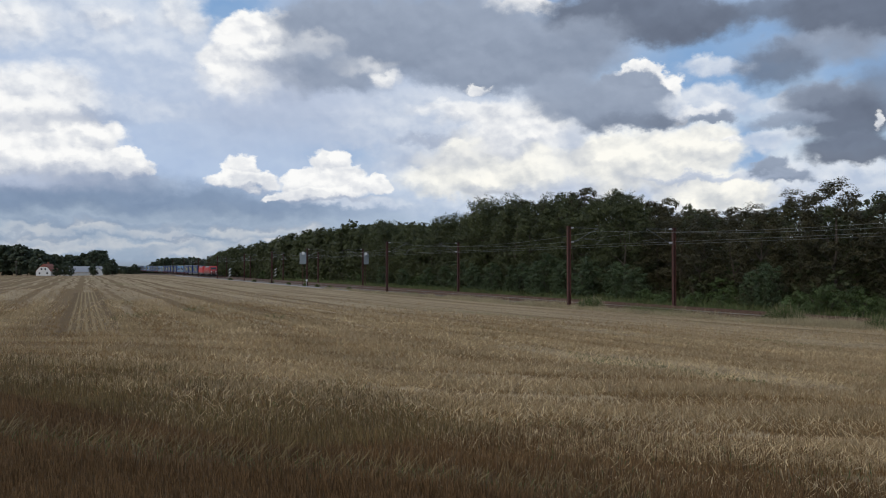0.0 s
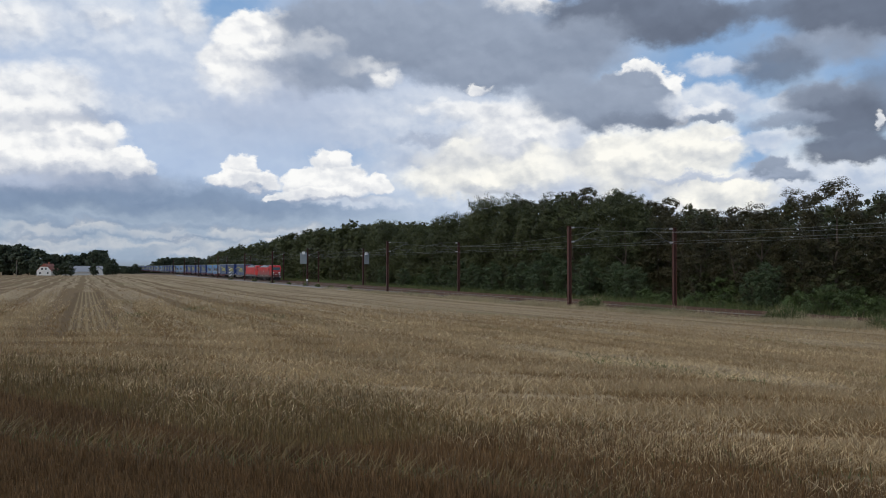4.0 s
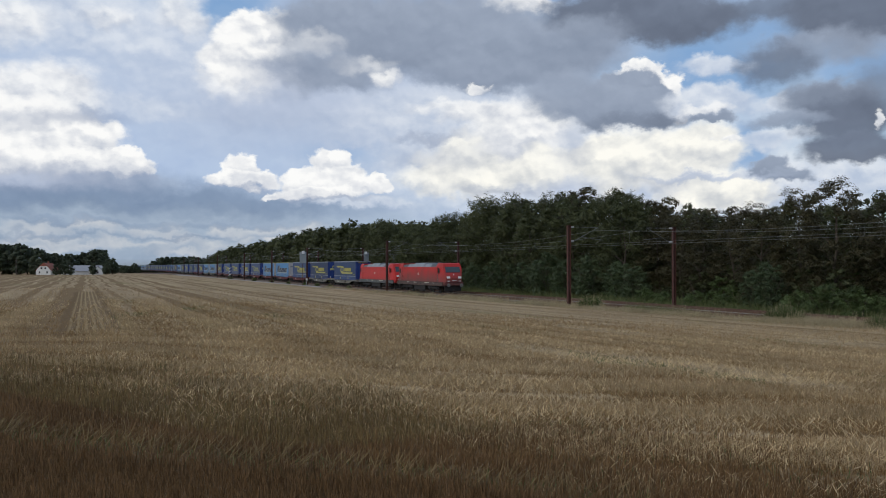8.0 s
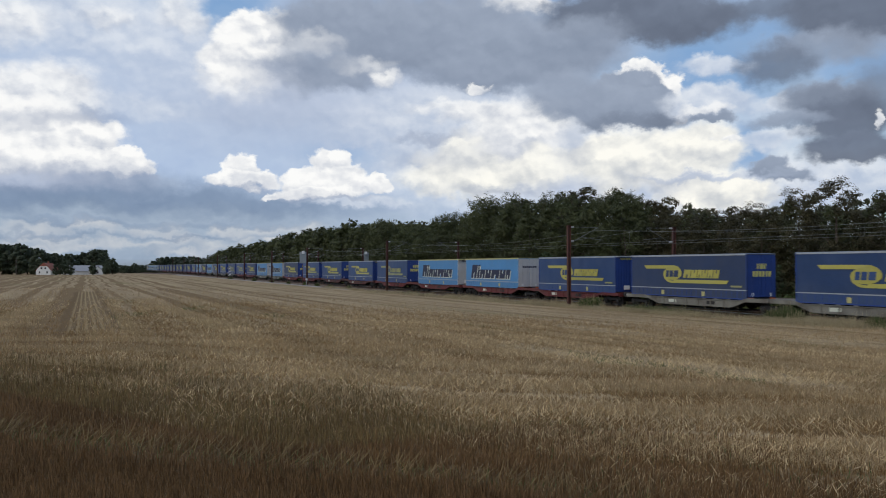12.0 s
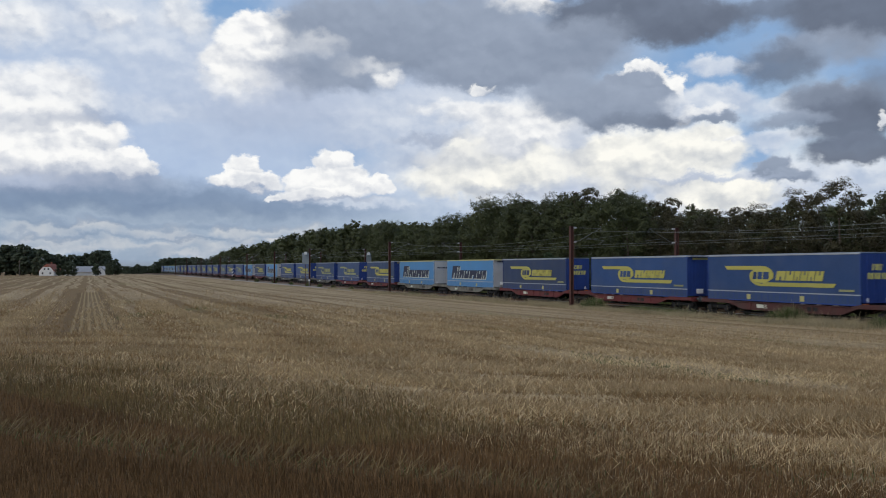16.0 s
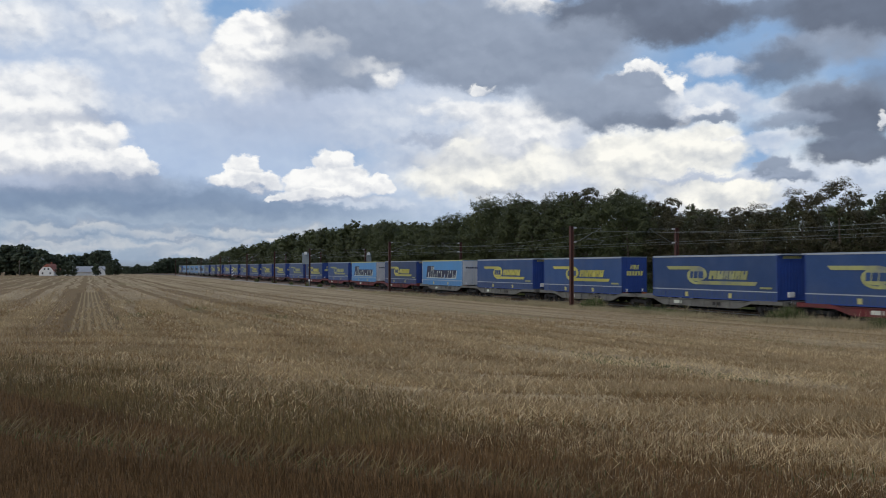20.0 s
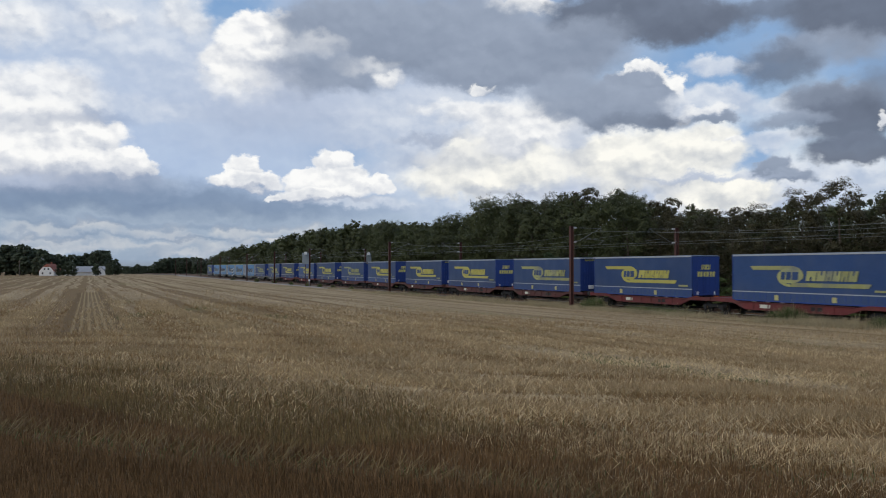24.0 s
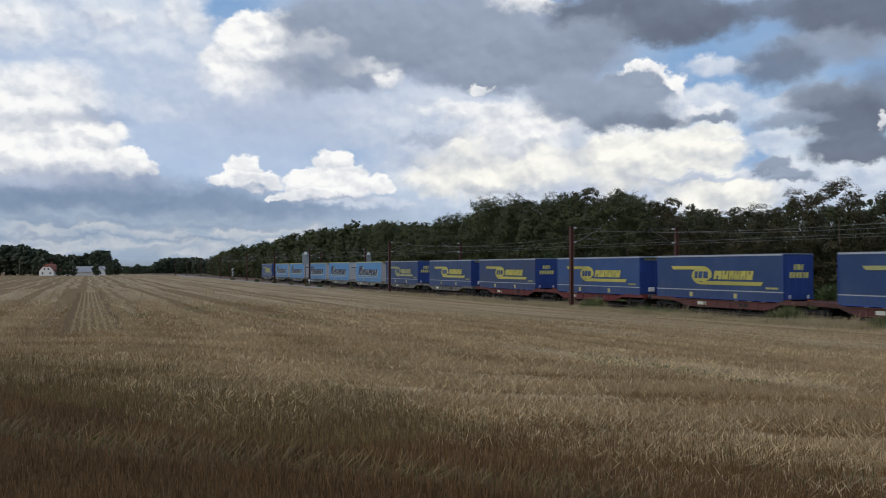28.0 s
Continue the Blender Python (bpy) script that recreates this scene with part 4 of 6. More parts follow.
def make_engine(worn):
    paint, skirt = (M["red_worn"], M["skirt_worn"]) if worn else (M["red"], M["skirt"])
    t = thing("electric_locomotive", "soiled red electric freight engine leading the train" if worn else
              "clean red electric freight engine coupled behind the first", "locomotive", "engines of the freight train")
    L = 17.7
    rake = [(0.02, 1.42), (0.0, 1.95), (0.12, 2.25), (0.60, 3.25), (0.72, 3.60), (0.80, 3.80), (1.2, 3.87), (2.45, 3.88), (2.45, 3.38)]
    outline = rake + [(L - y, z) for y, z in rake[::-1]]
    bm = prism(outline, "x", -1.47, 1.47)
    bmesh.ops.subdivide_edges(bm, edges=[e for e in bm.edges if abs(e.verts[0].co.x - e.verts[1].co.x) > 1], cuts=4)

    def shape(bm):
        for v in bm.verts:
            e = min(v.co.y, L - v.co.y)
            w = 1.47 - 0.42 * max(0, 1 - e / 1.15) ** 1.3
            if v.co.z > 3.35:
                w -= (v.co.z - 3.35) * 0.55
            v.co.x *= w / 1.47
            bow = 0.10 * (1 - (v.co.x / 1.47) ** 2)
            if e < 1.0:
                v.co.y += (-bow if v.co.y < L / 2 else bow) * (1 - e)
    # cab sides get enough rows of points to take the taper
    for yy in (0.35, 0.75, 1.15, L - 0.35, L - 0.75, L - 1.15):
        bmesh.ops.bisect_plane(bm, geom=bm.verts[:] + bm.edges[:] + bm.faces[:], plane_co=(0, yy, 0), plane_no=(0, 1, 0))
    shape(bm)
    part("body", bm, paint, t)
    part("skirt", boxes((-1.46, 1.46, 0.35, L - 0.35, 0.92, 1.40), bevel=0.02), skirt, t, "grey painted lower edge")
    for s in (-1, 1):
        for k, (a, b, h, mname) in enumerate(((2.47, 4.6, 3.70, "skirt"), (4.6, 6.9, 3.80, "roof_grey"), (6.9, 10.9, 3.92, "roof_grey"),
                                              (10.9, 13.2, 3.80, "roof_grey"), (13.2, L - 2.47, 3.70, "skirt"))):
            if s < 0:
                ol = [(-1.40, 3.38), (-1.12, h - 0.04), (-0.95, h), (0.95, h), (1.12, h - 0.04), (1.40, 3.38)]
                part("roof_hatch", prism(ol, "y", a + 0.02, b - 0.02), M[mname], t, "grey roof hatch")
    for y0, way in ((0, 1), (L, -1)):
        def face(u0, u1, z0, z1, proud, inset=0.0):
            """A plate that lies on the sloping cab front between two heights."""
            def yy(z):
                return np.interp(z, (1.42, 1.95, 2.25, 3.25, 3.60, 3.80), (0.02, 0.0, 0.12, 0.60, 0.72, 0.80))
            bm = bmesh.new()
            cols = []
            for k in range(7):
                x = u0 + (u1 - u0) * k / 6
                bow = 0.10 * (1 - (x / 1.47) ** 2)
                col = []
                for z in (z0, z1):
                    y = float(yy(z)) - bow * (1 - float(yy(z))) - proud
                    col.append((bm.verts.new((x, y0 + way * y, z)), bm.verts.new((x, y0 + way * (y + proud + 0.05), z))))
                cols.append(col)
            for a, b in zip(cols, cols[1:]):
                bm.faces.new((a[0][0], b[0][0], b[1][0], a[1][0]))
                bm.faces.new((a[0][1], b[0][1], b[0][0], a[0][0]))
                bm.faces.new((a[1][0], b[1][0], b[1][1], a[1][1]))
            return bm
        part("windscreen", face(-1.02, 1.02, 2.66, 3.40, 0.035), M["glass"], t, "dark cab windscreen")
        for s in (-1, 1):
            part("headlight", face(min(s * 0.55, s * 1.0), max(s * 0.55, s * 1.0), 1.90, 2.16, 0.03), M["white"], t, "white headlight cluster")
            part("marker_lamp", face(min(s * 0.62, s * 0.9), max(s * 0.62, s * 0.9), 1.52, 1.62, 0.03), M["white"], t, "small white marker lamp")
        part("number_bar", face(-0.3, 0.3, 1.6, 1.66, 0.02), M["white"], t, "white marking bar")
        part("top_lamp", face(-0.07, 0.07, 2.38, 2.46, 0.03), M["white"], t, "round top lamp")
        part("emblem", face(-0.22, 0.22, 1.92, 2.16, 0.02), M["red_worn"], t)
        part("bumper", boxes((-1.3, 1.3, min(y0, y0 + way * 0.5), max(y0, y0 + way * 0.5), 1.0, 1.42), bevel=0.05), paint, t)
        part("snow_plough", boxes((-1.15, 1.15, min(y0 + way * .25, y0 + way * 0.45), max(y0 + way * .25, y0 + way * 0.45), 0.25, 0.95), bevel=0.03), M["black"], t)
        buffers(t, y0, -way)
        for s in (-1, 1):
            xo = s * 1.47
            a, b = sorted((y0 + way * 1.30, y0 + way * 1.75))
            part("side_window", prism([(a, 2.55), (b, 2.55), (b, 3.22), (a + 0.08, 3.22)], "x", min(xo, xo + s * 0.012), max(xo, xo + s * 0.012), 0.0), M["glass"], t, "dark cab side window")
            a, b = sorted((y0 + way * 1.95, y0 + way * 2.62))
            d = part("cab_door", boxes((min(xo, xo + s * 0.012), max(xo, xo + s * 0.012), a, b, 1.45, 3.3)), paint, t)
            part("door_seam", boxes((min(xo, xo + s * 0.014), max(xo, xo + s * 0.014), a - 0.03, a - 0.012, 1.45, 3.3)), M["black"], t)
            hy = y0 + way * 1.88
            part("handrail", rods(((xo + s * 0.05, hy, 1.5), (xo + s * 0.05, hy, 2.5), 0.018)), M["steel"], d)
            part("step", boxes((min(s * 1.25, s * 1.5), max(s * 1.25, s * 1.5), a + 0.05, b - 0.05, 0.55, 0.6), (min(s * 1.45, s * 1.5), max(s * 1.45, s * 1.5), a + 0.05, a + 0.09, 0.55, 1.05)), M["black"], d)
    for s in (-1, 1):
        xo = s * 1.47
        part("side_emblem", boxes((min(xo, xo + s * 0.01), max(xo, xo + s * 0.01), L / 2 - 0.2, L / 2 + 0.2, 2.3, 2.58)), M["cream"], t, "white square emblem")
        part("side_emblem_frame", boxes((min(xo, xo + s * 0.016), max(xo, xo + s * 0.016), L / 2 - 0.15, L / 2 + 0.15, 2.40, 2.48)), paint, t)
        for a, w in ((5.0, 1.6), (3.1, 0.5), (9.6, 1.0), (12.4, 0.8)):
            xs = s * 1.46
            part("marking_bar", boxes((min(xs, xs + s * 0.01), max(xs, xs + s * 0.01), a, a + w, 1.24, 1.32)), M["cream"], t, "pale marking bar")
        for a in (4.4, 7.9, 9.4, 12.9):
            xs = s * 1.46
            part("vent", boxes((min(xs, xs + s * 0.012), max(xs, xs + s * 0.012), a - 0.12, a + 0.12, 1.10, 1.22)), M["black"], t)
    for yc in (3.9, L - 3.9):
        bogie = part("bogie", boxes((-1.25, -1.05, yc - 2.0, yc + 2.0, 0.55, 0.80), (1.05, 1.25, yc - 2.0, yc + 2.0, 0.55, 0.80),
                                    (-1.05, 1.05, yc - 0.3, yc + 0.3, 0.5, 0.8), bevel=0.03), M["black"], t)
        for d in (-1.3, 1.3):
            wheelset(yc + d, 0.62, bogie)
        for s in (-1, 1):
            for d in (-1.3, 1.3):
                part("axle_box", boxes((min(s * 1.1, s * 1.32), max(s * 1.1, s * 1.32), yc + d - 0.22, yc + d + 0.22, 0.42, 0.86), bevel=0.04), M["black"], bogie)
            part("spring", rods(((s * 1.15, yc - 0.4, 0.75), (s * 1.15, yc - 0.4, 1.05), 0.12), ((s * 1.15, yc + 0.4, 0.75), (s * 1.15, yc + 0.4, 1.05), 0.12)), M["black"], bogie)
    part("transformer", boxes((-1.3, 1.3, 6.8, L - 6.8, 0.3, 1.02), bevel=0.05), M["black"], t, "black transformer case under the floor")
    for yc, up in ((4.7, not worn), (L - 4.7, False)):
        z = 3.95
        base = [((-0.5, yc - 0.5, z - 0.3), (-0.5, yc + 0.5, z - 0.3), 0.03), ((0.5, yc - 0.5, z - 0.3), (0.5, yc + 0.5, z - 0.3), 0.03)]
        if up:
            arms = [((0, yc + 0.6, z - 0.2), (0, yc - 0.9, z + 0.62), 0.05), ((-0.1, yc - 0.9, z + 0.62), (-0.3, yc + 0.75, z + 1.36), 0.03), ((0.1, yc - 0.9, z + 0.62), (0.3, yc + 0.75, z + 1.36), 0.03)]
            hz = z + 1.38
        else:
            arms = [((-0.4, yc + 0.6, z - 0.22), (-0.2, yc - 1.2, z - 0.1), 0.03), ((0.4, yc + 0.6, z - 0.22), (0.2, yc - 1.2, z - 0.1), 0.03),
                    ((-0.2, yc - 1.2, z - 0.1), (0, yc + 0.7, z + 0.0), 0.025), ((0.2, yc - 1.2, z - 0.1), (0, yc + 0.7, z + 0.0), 0.025)]
            hz = z + 0.04
        p = part("pantograph", rods(base[0], base[1], ((-0.5, yc, z - 0.3), (0.5, yc, z - 0.3), 0.03)), M["skirt"], t, "raised grey pantograph" if up else "folded grey pantograph")
        for k, arm in enumerate(arms):
            part("lower_arm" if k < (1 if up else 2) else "upper_arm", rods(arm), M["skirt"], p)
        part("collector_head", rods(((-0.8, yc + 0.7, hz), (0.8, yc + 0.7, hz), 0.03), ((-0.8, yc + 0.95, hz), (0.8, yc + 0.95, hz), 0.03)), M["black"], p)
    for yc in (7.4, 8.2, 9.6, 10.3):
        part("roof_insulator", rods(((0.3, yc, 3.85), (0.3, yc, 4.02), 0.05)), M["porcelain"], t)
    return t


def make_wagon(paint, label):
    """An articulated pocket wagon, 34 m long on three bogies."""
    t = thing("pocket_wagon", label, "railway wagon", "wagons of the freight train")
    L = 34.0
    for half, (a, b) in enumerate(((0.62, 16.95), (17.05, 33.38))):
        inner, outer = (b, a) if half == 0 else (a, b)
        w = 1 if inner > outer else -1
        # side beams: deep between the bogies, raised over them
        o, i = outer, inner
        ol = [(o, 0.92), (o, 1.16), (o + w * 2.6, 1.16), (o + w * 3.4, 1.02), (i - w * 3.0, 1.02), (i - w * 2.0, 1.24), (i, 1.24), (i, 0.98),
              (i - w * 2.3, 0.96), (i - w * 3.5, 0.56), (o + w * 4.2, 0.56), (o + w * 3.0, 0.90)]
        for s in (-1, 1):
            beam = part("side_beam", prism(ol, "x", min(s * 1.22, s * 1.40), max(s * 1.22, s * 1.40)), paint, t)
            lo, hi = sorted((o + w * 4.4, i - w * 3.7))
            part("top_flange", boxes((min(s * 1.15, s * 1.46), max(s * 1.15, s * 1.46), lo - 0.9, hi + 0.9, 1.02, 1.06)), paint, beam)
            part("bottom_flange", boxes((min(s * 1.2, s * 1.45), max(s * 1.2, s * 1.45), lo, hi, 0.53, 0.57)), paint, beam)
            for k in range(6):
                yy = lo + (hi - lo) * (k + 0.5) / 6
                part("rib", boxes((min(s * 1.4, s * 1.44), max(s * 1.4, s * 1.44), yy - 0.05, yy + 0.05, 0.57, 1.02)), paint, beam)
            for k, yy in enumerate((lo + 1.6, hi - 2.2)):
                part("data_panel", boxes((min(s * 1.4, s * 1.408), max(s * 1.4, s * 1.408), yy, yy + 0.9, 0.68, 0.92)), M["cream"] if k else M["black"], beam)
        a2, b2 = sorted((o, o + w * 3.2))
        part("end_platform", boxes((-1.22, 1.22, a2, b2, 0.98, 1.1), bevel=0.02), paint, t)
        a2, b2 = sorted((i, i - w * 2.2))
        part("hitch_platform", boxes((-1.22, 1.22, a2, b2, 1.05, 1.18), bevel=0.02), paint, t)
        lo, hi = sorted((o + w * 3.8, i - w * 3.2))
        part("pocket_floor", boxes((-1.2, 1.2, lo, hi, 0.30, 0.36)), M["black"], t)
        part("end_beam", boxes((-1.3, 1.3, o - 0.06, o + 0.06, 0.85, 1.2), bevel=0.02), paint, t)
        buffers(t, o, -w)
    for yc in (2.1, 17.0, L - 2.1):
        bogie = part("bogie", boxes((-1.05, -0.92, yc - 1.25, yc + 1.25, 0.5, 0.74), (0.92, 1.05, yc - 1.25, yc + 1.25, 0.5, 0.74), (-0.95, 0.95, yc - 0.22, yc + 0.22, 0.5, 0.78), bevel=0.03), M["black"], t)
        for d in (-0.9, 0.9):
            wheelset(yc + d, 0.46, bogie)
            for s in (-1, 1):
                part("axle_box", boxes((min(s * 0.98, s * 1.16), max(s * 0.98, s * 1.16), yc + d - 0.17, yc + d + 0.17, 0.34, 0.64), bevel=0.03), M["black"], bogie)
    return t


TL = 13.6
T0, T1, TB = 1.05, 4.33, 1.78          # lower edge, roof, and the rail under the curtain


def slab(s, y0, y1, z0, z1, proud):
    xo = s * 1.275
    return (min(xo, xo + s * proud), max(xo, xo + s * proud), y0, y1, z0, z1)


def slant(s, y_left, y_right, z0, z1, proud, lean=0.12):
    """A print on the side wall; on both sides its left end as one reads it comes first."""
    a, b = (y_left, y_right) if s < 0 else (TL - y_left, TL - y_right)
    d = lean if s < 0 else -lean
    xo = s * 1.275
    return prism([(a, z0), (b, z0), (b - d, z1), (a - d, z1)], "x", min(xo, xo + s * proud), max(xo, xo + s * proud))


def arc_plate(s, yc, zc, r0, r1, w0, w1, proud, n=14, wide=1.0):
    """A curved band on the side wall, from angle w0 to w1 (degrees, 0 towards the reader's right)."""
    pts = []
    for k in range(n + 1):
        w = radians(w0 + (w1 - w0) * k / n)
        pts.append((math.cos(w) * r1, math.sin(w) * r1))
    for k in range(n, -1, -1):
        w = radians(w0 + (w1 - w0) * k / n)
        pts.append((math.cos(w) * r0, math.sin(w) * r0))
    yc = yc if s < 0 else TL - yc
    xo = s * 1.275
    return prism([(yc + s * p[0] * wide, zc + p[1]) for p in pts], "x", min(xo, xo + s * proud), max(xo, xo + s * proud))


def notched(s, y_left, w, z0, z1, proud, lean, up):
    """A slanted print block with one plain notch from its upper or lower edge."""
    rim = [(0, 0), (0.40, 0), (0.40, 0.42), (0.60, 0.42), (0.60, 0), (1, 0), (1, 1), (0, 1)]
    if up:
        rim = [(u, 1 - v) for u, v in rim]
    xo, pts = s * 1.275, []
    for u, v in rim:
        y = y_left - w * u + lean * v * -1
        pts.append((y if s < 0 else TL - y, z0 + (z1 - z0) * v))
    return prism(pts, "x", min(xo, xo + s * proud), max(xo, xo + s * proud))


PRINT_WIDTHS = (0.80, 0.66, 0.46, 0.56, 0.50, 0.62)
WIDE_WIDTHS = (1.50, 0.55, 1.35, 1.35, 2.0, 1.35, 0.95)


def make_trailer(brand, end, tone, label):
    t = thing("semi_trailer", label, "semi-trailer", "trailers on the freight train")
    blue = brand == "blue"
    cloth = M["azure"] if not blue else (M["curtain_dark"] if tone == "dark" else M["curtain"])
    steel = M["blue_steel"] if blue else M["doors_white"]
    ink = M["yellow_faded"] if tone == "faded" else M["yellow"]
    # body box, curtains, roof
    part("load_box", boxes((-1.255, 1.255, 0.03, TL - 0.03, TB - 0.1, T1 - 0.06)), cloth, t)
    part("roof", boxes((-1.27, 1.27, 0, TL, T1 - 0.06, T1), bevel=0.02), M["roof_cloth"] if blue else M["yellow_trim"], t)
    rng = random.Random(7)
    for s in (-1, 1):
        n = 68
        V, F = [], []
        for k in range(n + 1):
            y = 0.06 + (TL - 0.12) * k / n
            wob = 0.004 * math.sin(k * 0.9) + rng.uniform(-0.002, 0.002)
            for z in (TB, 2.3, 3.0, 3.7, T1 - 0.1):
                V.append((s * (1.262 + wob * (0.4 if z in (TB, T1 - 0.1) else 1.0)), y, z))
        for k in range(n):
            for j in range(4):
                a = k * 5 + j
                F.append((a, a + 5, a + 6, a + 1))
        raw("side_curtain", V, F, cloth, t, smooth=True)
        part("top_rail", boxes(slab(s, 0, TL, T1 - 0.13, T1 - 0.02, 0.012)), M["alu"] if blue else M["yellow_trim"], t)
        part("bottom_rail", boxes(slab(s, 0.02, TL - 0.02, TB - 0.05, TB + 0.02, 0.02)), M["alu"], t, "pale metal rail under the curtain")
        rave = part("side_rave", boxes(slab(s, 0.1, TL - 0.1, 1.12, TB - 0.05, -0.04)), cloth, t)
        part("straps", boxes(*[slab(s, 0.4 + k * 0.55, 0.45 + k * 0.55, 1.25, TB, 0.012) for k in range(24)]), steel if blue else M["azure"], rave)
        part("rave_edge", boxes(slab(s, 0.1, TL - 0.1, 1.12, 1.2, 0.015)), steel if blue else M["azure"], t)
        for yy in (4.4, 9.2):
            part("lift_mark", boxes(slab(s, yy, yy + 0.34, 1.24, 1.58, 0.02)), M["yellow_trim"], t, "yellow lifting mark")
        for yy in (0.02, TL - 0.10):
            part("corner_post", boxes(slab(s, yy, yy + 0.08, 1.1, T1 - 0.05, 0.015)), steel, t)
        if s > 0:
            continue
        if blue:
            part("upper_band", slant(s, 11.5, 7.9, 3.26, 3.52, 0.024, -0.28), ink, t, "yellow printed band")
            part("round_band", arc_plate(s, 8.15, 2.88, 0.02, 0.50, -180, 180, 0.026, 26, 2.15), ink, t, "yellow oval print")
            part("band_bend", arc_plate(s, 8.15, 2.88, 0.47, 0.64, -20, 95, 0.030, 20, 1.75), ink, t, "yellow curved band")
            part("band_bend", arc_plate(s, 8.15, 2.80, 0.47, 0.64, 150, 272, 0.030, 20, 1.75), ink, t, "yellow curved band")
            part("lower_band", slant(s, 8.2, 2.05, 2.16, 2.42, 0.024, 0.22), ink, t, "yellow printed band")
            for k, w in enumerate((0.34, 0.42, 0.52)):
                y = 8.95 - (0, 0.44, 0.96)[k]
                part("disc_bar", slant(s, y, y - w, 2.62, 3.12, 0.034, 0.06), cloth, t, "dark blue printed block")
            for k, w in enumerate(PRINT_WIDTHS):
                part("print_block", notched(s, 6.85 - sum(PRINT_WIDTHS[:k]) - 0.07 * k, w, 2.56, 3.18, 0.03, 0.16, k % 2), ink, t, "yellow printed block")
            part("small_print", slant(s, 1.6, 0.5, 1.95, 2.08, 0.03, 0), M["yellow_faded"], t)
        else:
            y = 12.05
            for k, w in enumerate(WIDE_WIDTHS):
                top = 3.62 if k < 2 else 3.08
                lean = 0.30 * (top - 2.10)
                part("print_shadow", notched(s, y - 0.13, w, 2.0, top - 0.10, 0.026, lean, k % 2), M["cream"], t, "cream printed edge")
                part("print_block", notched(s, y, w, 2.10, top, 0.032, lean, k % 2), M["navy"], t, "dark navy printed block")
                y -= w + 0.15
    # end walls: y = 0 faces the engine
    for y, way, door in ((0.0, -1, end == "doors"), (TL, 1, end != "doors")):
        def plate(x0, x1, z0, z1, proud):
            return (x0, x1, min(y, y + way * proud), max(y, y + way * proud), z0, z1)
        if door:
            for s in (-1, 1):
                d = part("rear_door", boxes(plate(min(s * 0.015, s * 1.22), max(s * 0.015, s * 1.22), 1.3, T1 - 0.12, 0.03)), steel, t)
                for xx in (0.3, 0.85):
                    part("lock_bar", rods(((s * xx, y + way * 0.06, 1.35), (s * xx, y + way * 0.06, T1 - 0.2), 0.02)), M["alu"] if not blue else steel, d)
                part("tail_lamp", boxes(plate(min(s * 0.75, s * 1.15), max(s * 0.75, s * 1.15), 1.12, 1.26, 0.05)), M["amber"], t, "orange tail lamp")
                part("plate", boxes(plate(min(s * 0.72, s * 0.9), max(s * 0.72, s * 0.9), 1.36, 1.6, 0.045)), M["white"], t)
            rows = ((3.25, -0.45, 0.45, 3), (2.72, -0.85, 0.85, 6)) if blue else ((3.28, -0.85, 0.85, 7),)
            for z, x0, x1, n in rows:
                for k in range(n):
                    w = (x1 - x0) / n
                    a = x0 + w * k
                    h = 0.38 if blue else 0.2
                    ol = [(a, z), (a + w * 0.78, z), (a + w * 0.78 + 0.06, z + h), (a + 0.06, z + h)]
                    part("door_print", prism(ol, "y", min(y, y + way * 0.036), max(y, y + way * 0.036)), M["yellow_door"] if blue else M["navy"], t)
            part("bumper", boxes(plate(-1.2, 1.2, 0.95, 1.08, 0.06)), M["alu"] if not blue else steel, t)
        else:
            w = part("front_wall", boxes(plate(-1.25, 1.25, 1.25, T1 - 0.1, 0.02)), steel, t)
            for k in range(9 if blue else 0):
                xx = -1.1 + k * 0.275
                part("rib", boxes(plate(xx - 0.05, xx + 0.05, 1.6, 3.95, 0.06)), steel, w)
            part("wall_print", boxes(*[plate(-0.8 + k * 0.18, -0.67 + k * 0.18, 4.0, 4.16, 0.03) for k in range(9)]), M["yellow"] if blue else M["navy"], t)
            part("visor", boxes(plate(-1.27, 1.27, T1 - 0.1, T1 - 0.02, 0.28)), M["alu"] if blue else M["yellow_trim"], t)
            part("socket_box", boxes(plate(-0.45, 0.1, 1.42, 1.78, 0.12), bevel=0.02), M["white"], t, "white socket box")
    # chassis, wheels, legs
    part("chassis", boxes((-0.55, -0.4, 0.3, TL - 0.2, 0.85, 1.12), (0.4, 0.55, 0.3, TL - 0.2, 0.85, 1.12)), M["black"], t)
    flip = end == "doors"
    for k in range(3):
        yy = TL - 2.0 - 1.31 * k
        yy = TL - yy if flip else yy
        for s in (-1, 1):
            wheel = part("wheel", rods(((s * 0.80, yy, 0.87), (s * 1.16, yy, 0.87), 0.50), sides=18), M["rubber"], t, "black trailer wheel")
            part("rim", rods(((s * 1.10, yy, 0.87), (s * 1.17, yy, 0.87), 0.29), sides=14), M["steel"], wheel)
    for s in (-1, 1):
        yy = TL - 2.6 if flip else 2.6
        part("landing_leg", boxes((min(s * 0.6, s * 0.75), max(s * 0.6, s * 0.75), yy - 0.08, yy + 0.08, 0.42, 1.1)), M["black"], t)
    return t


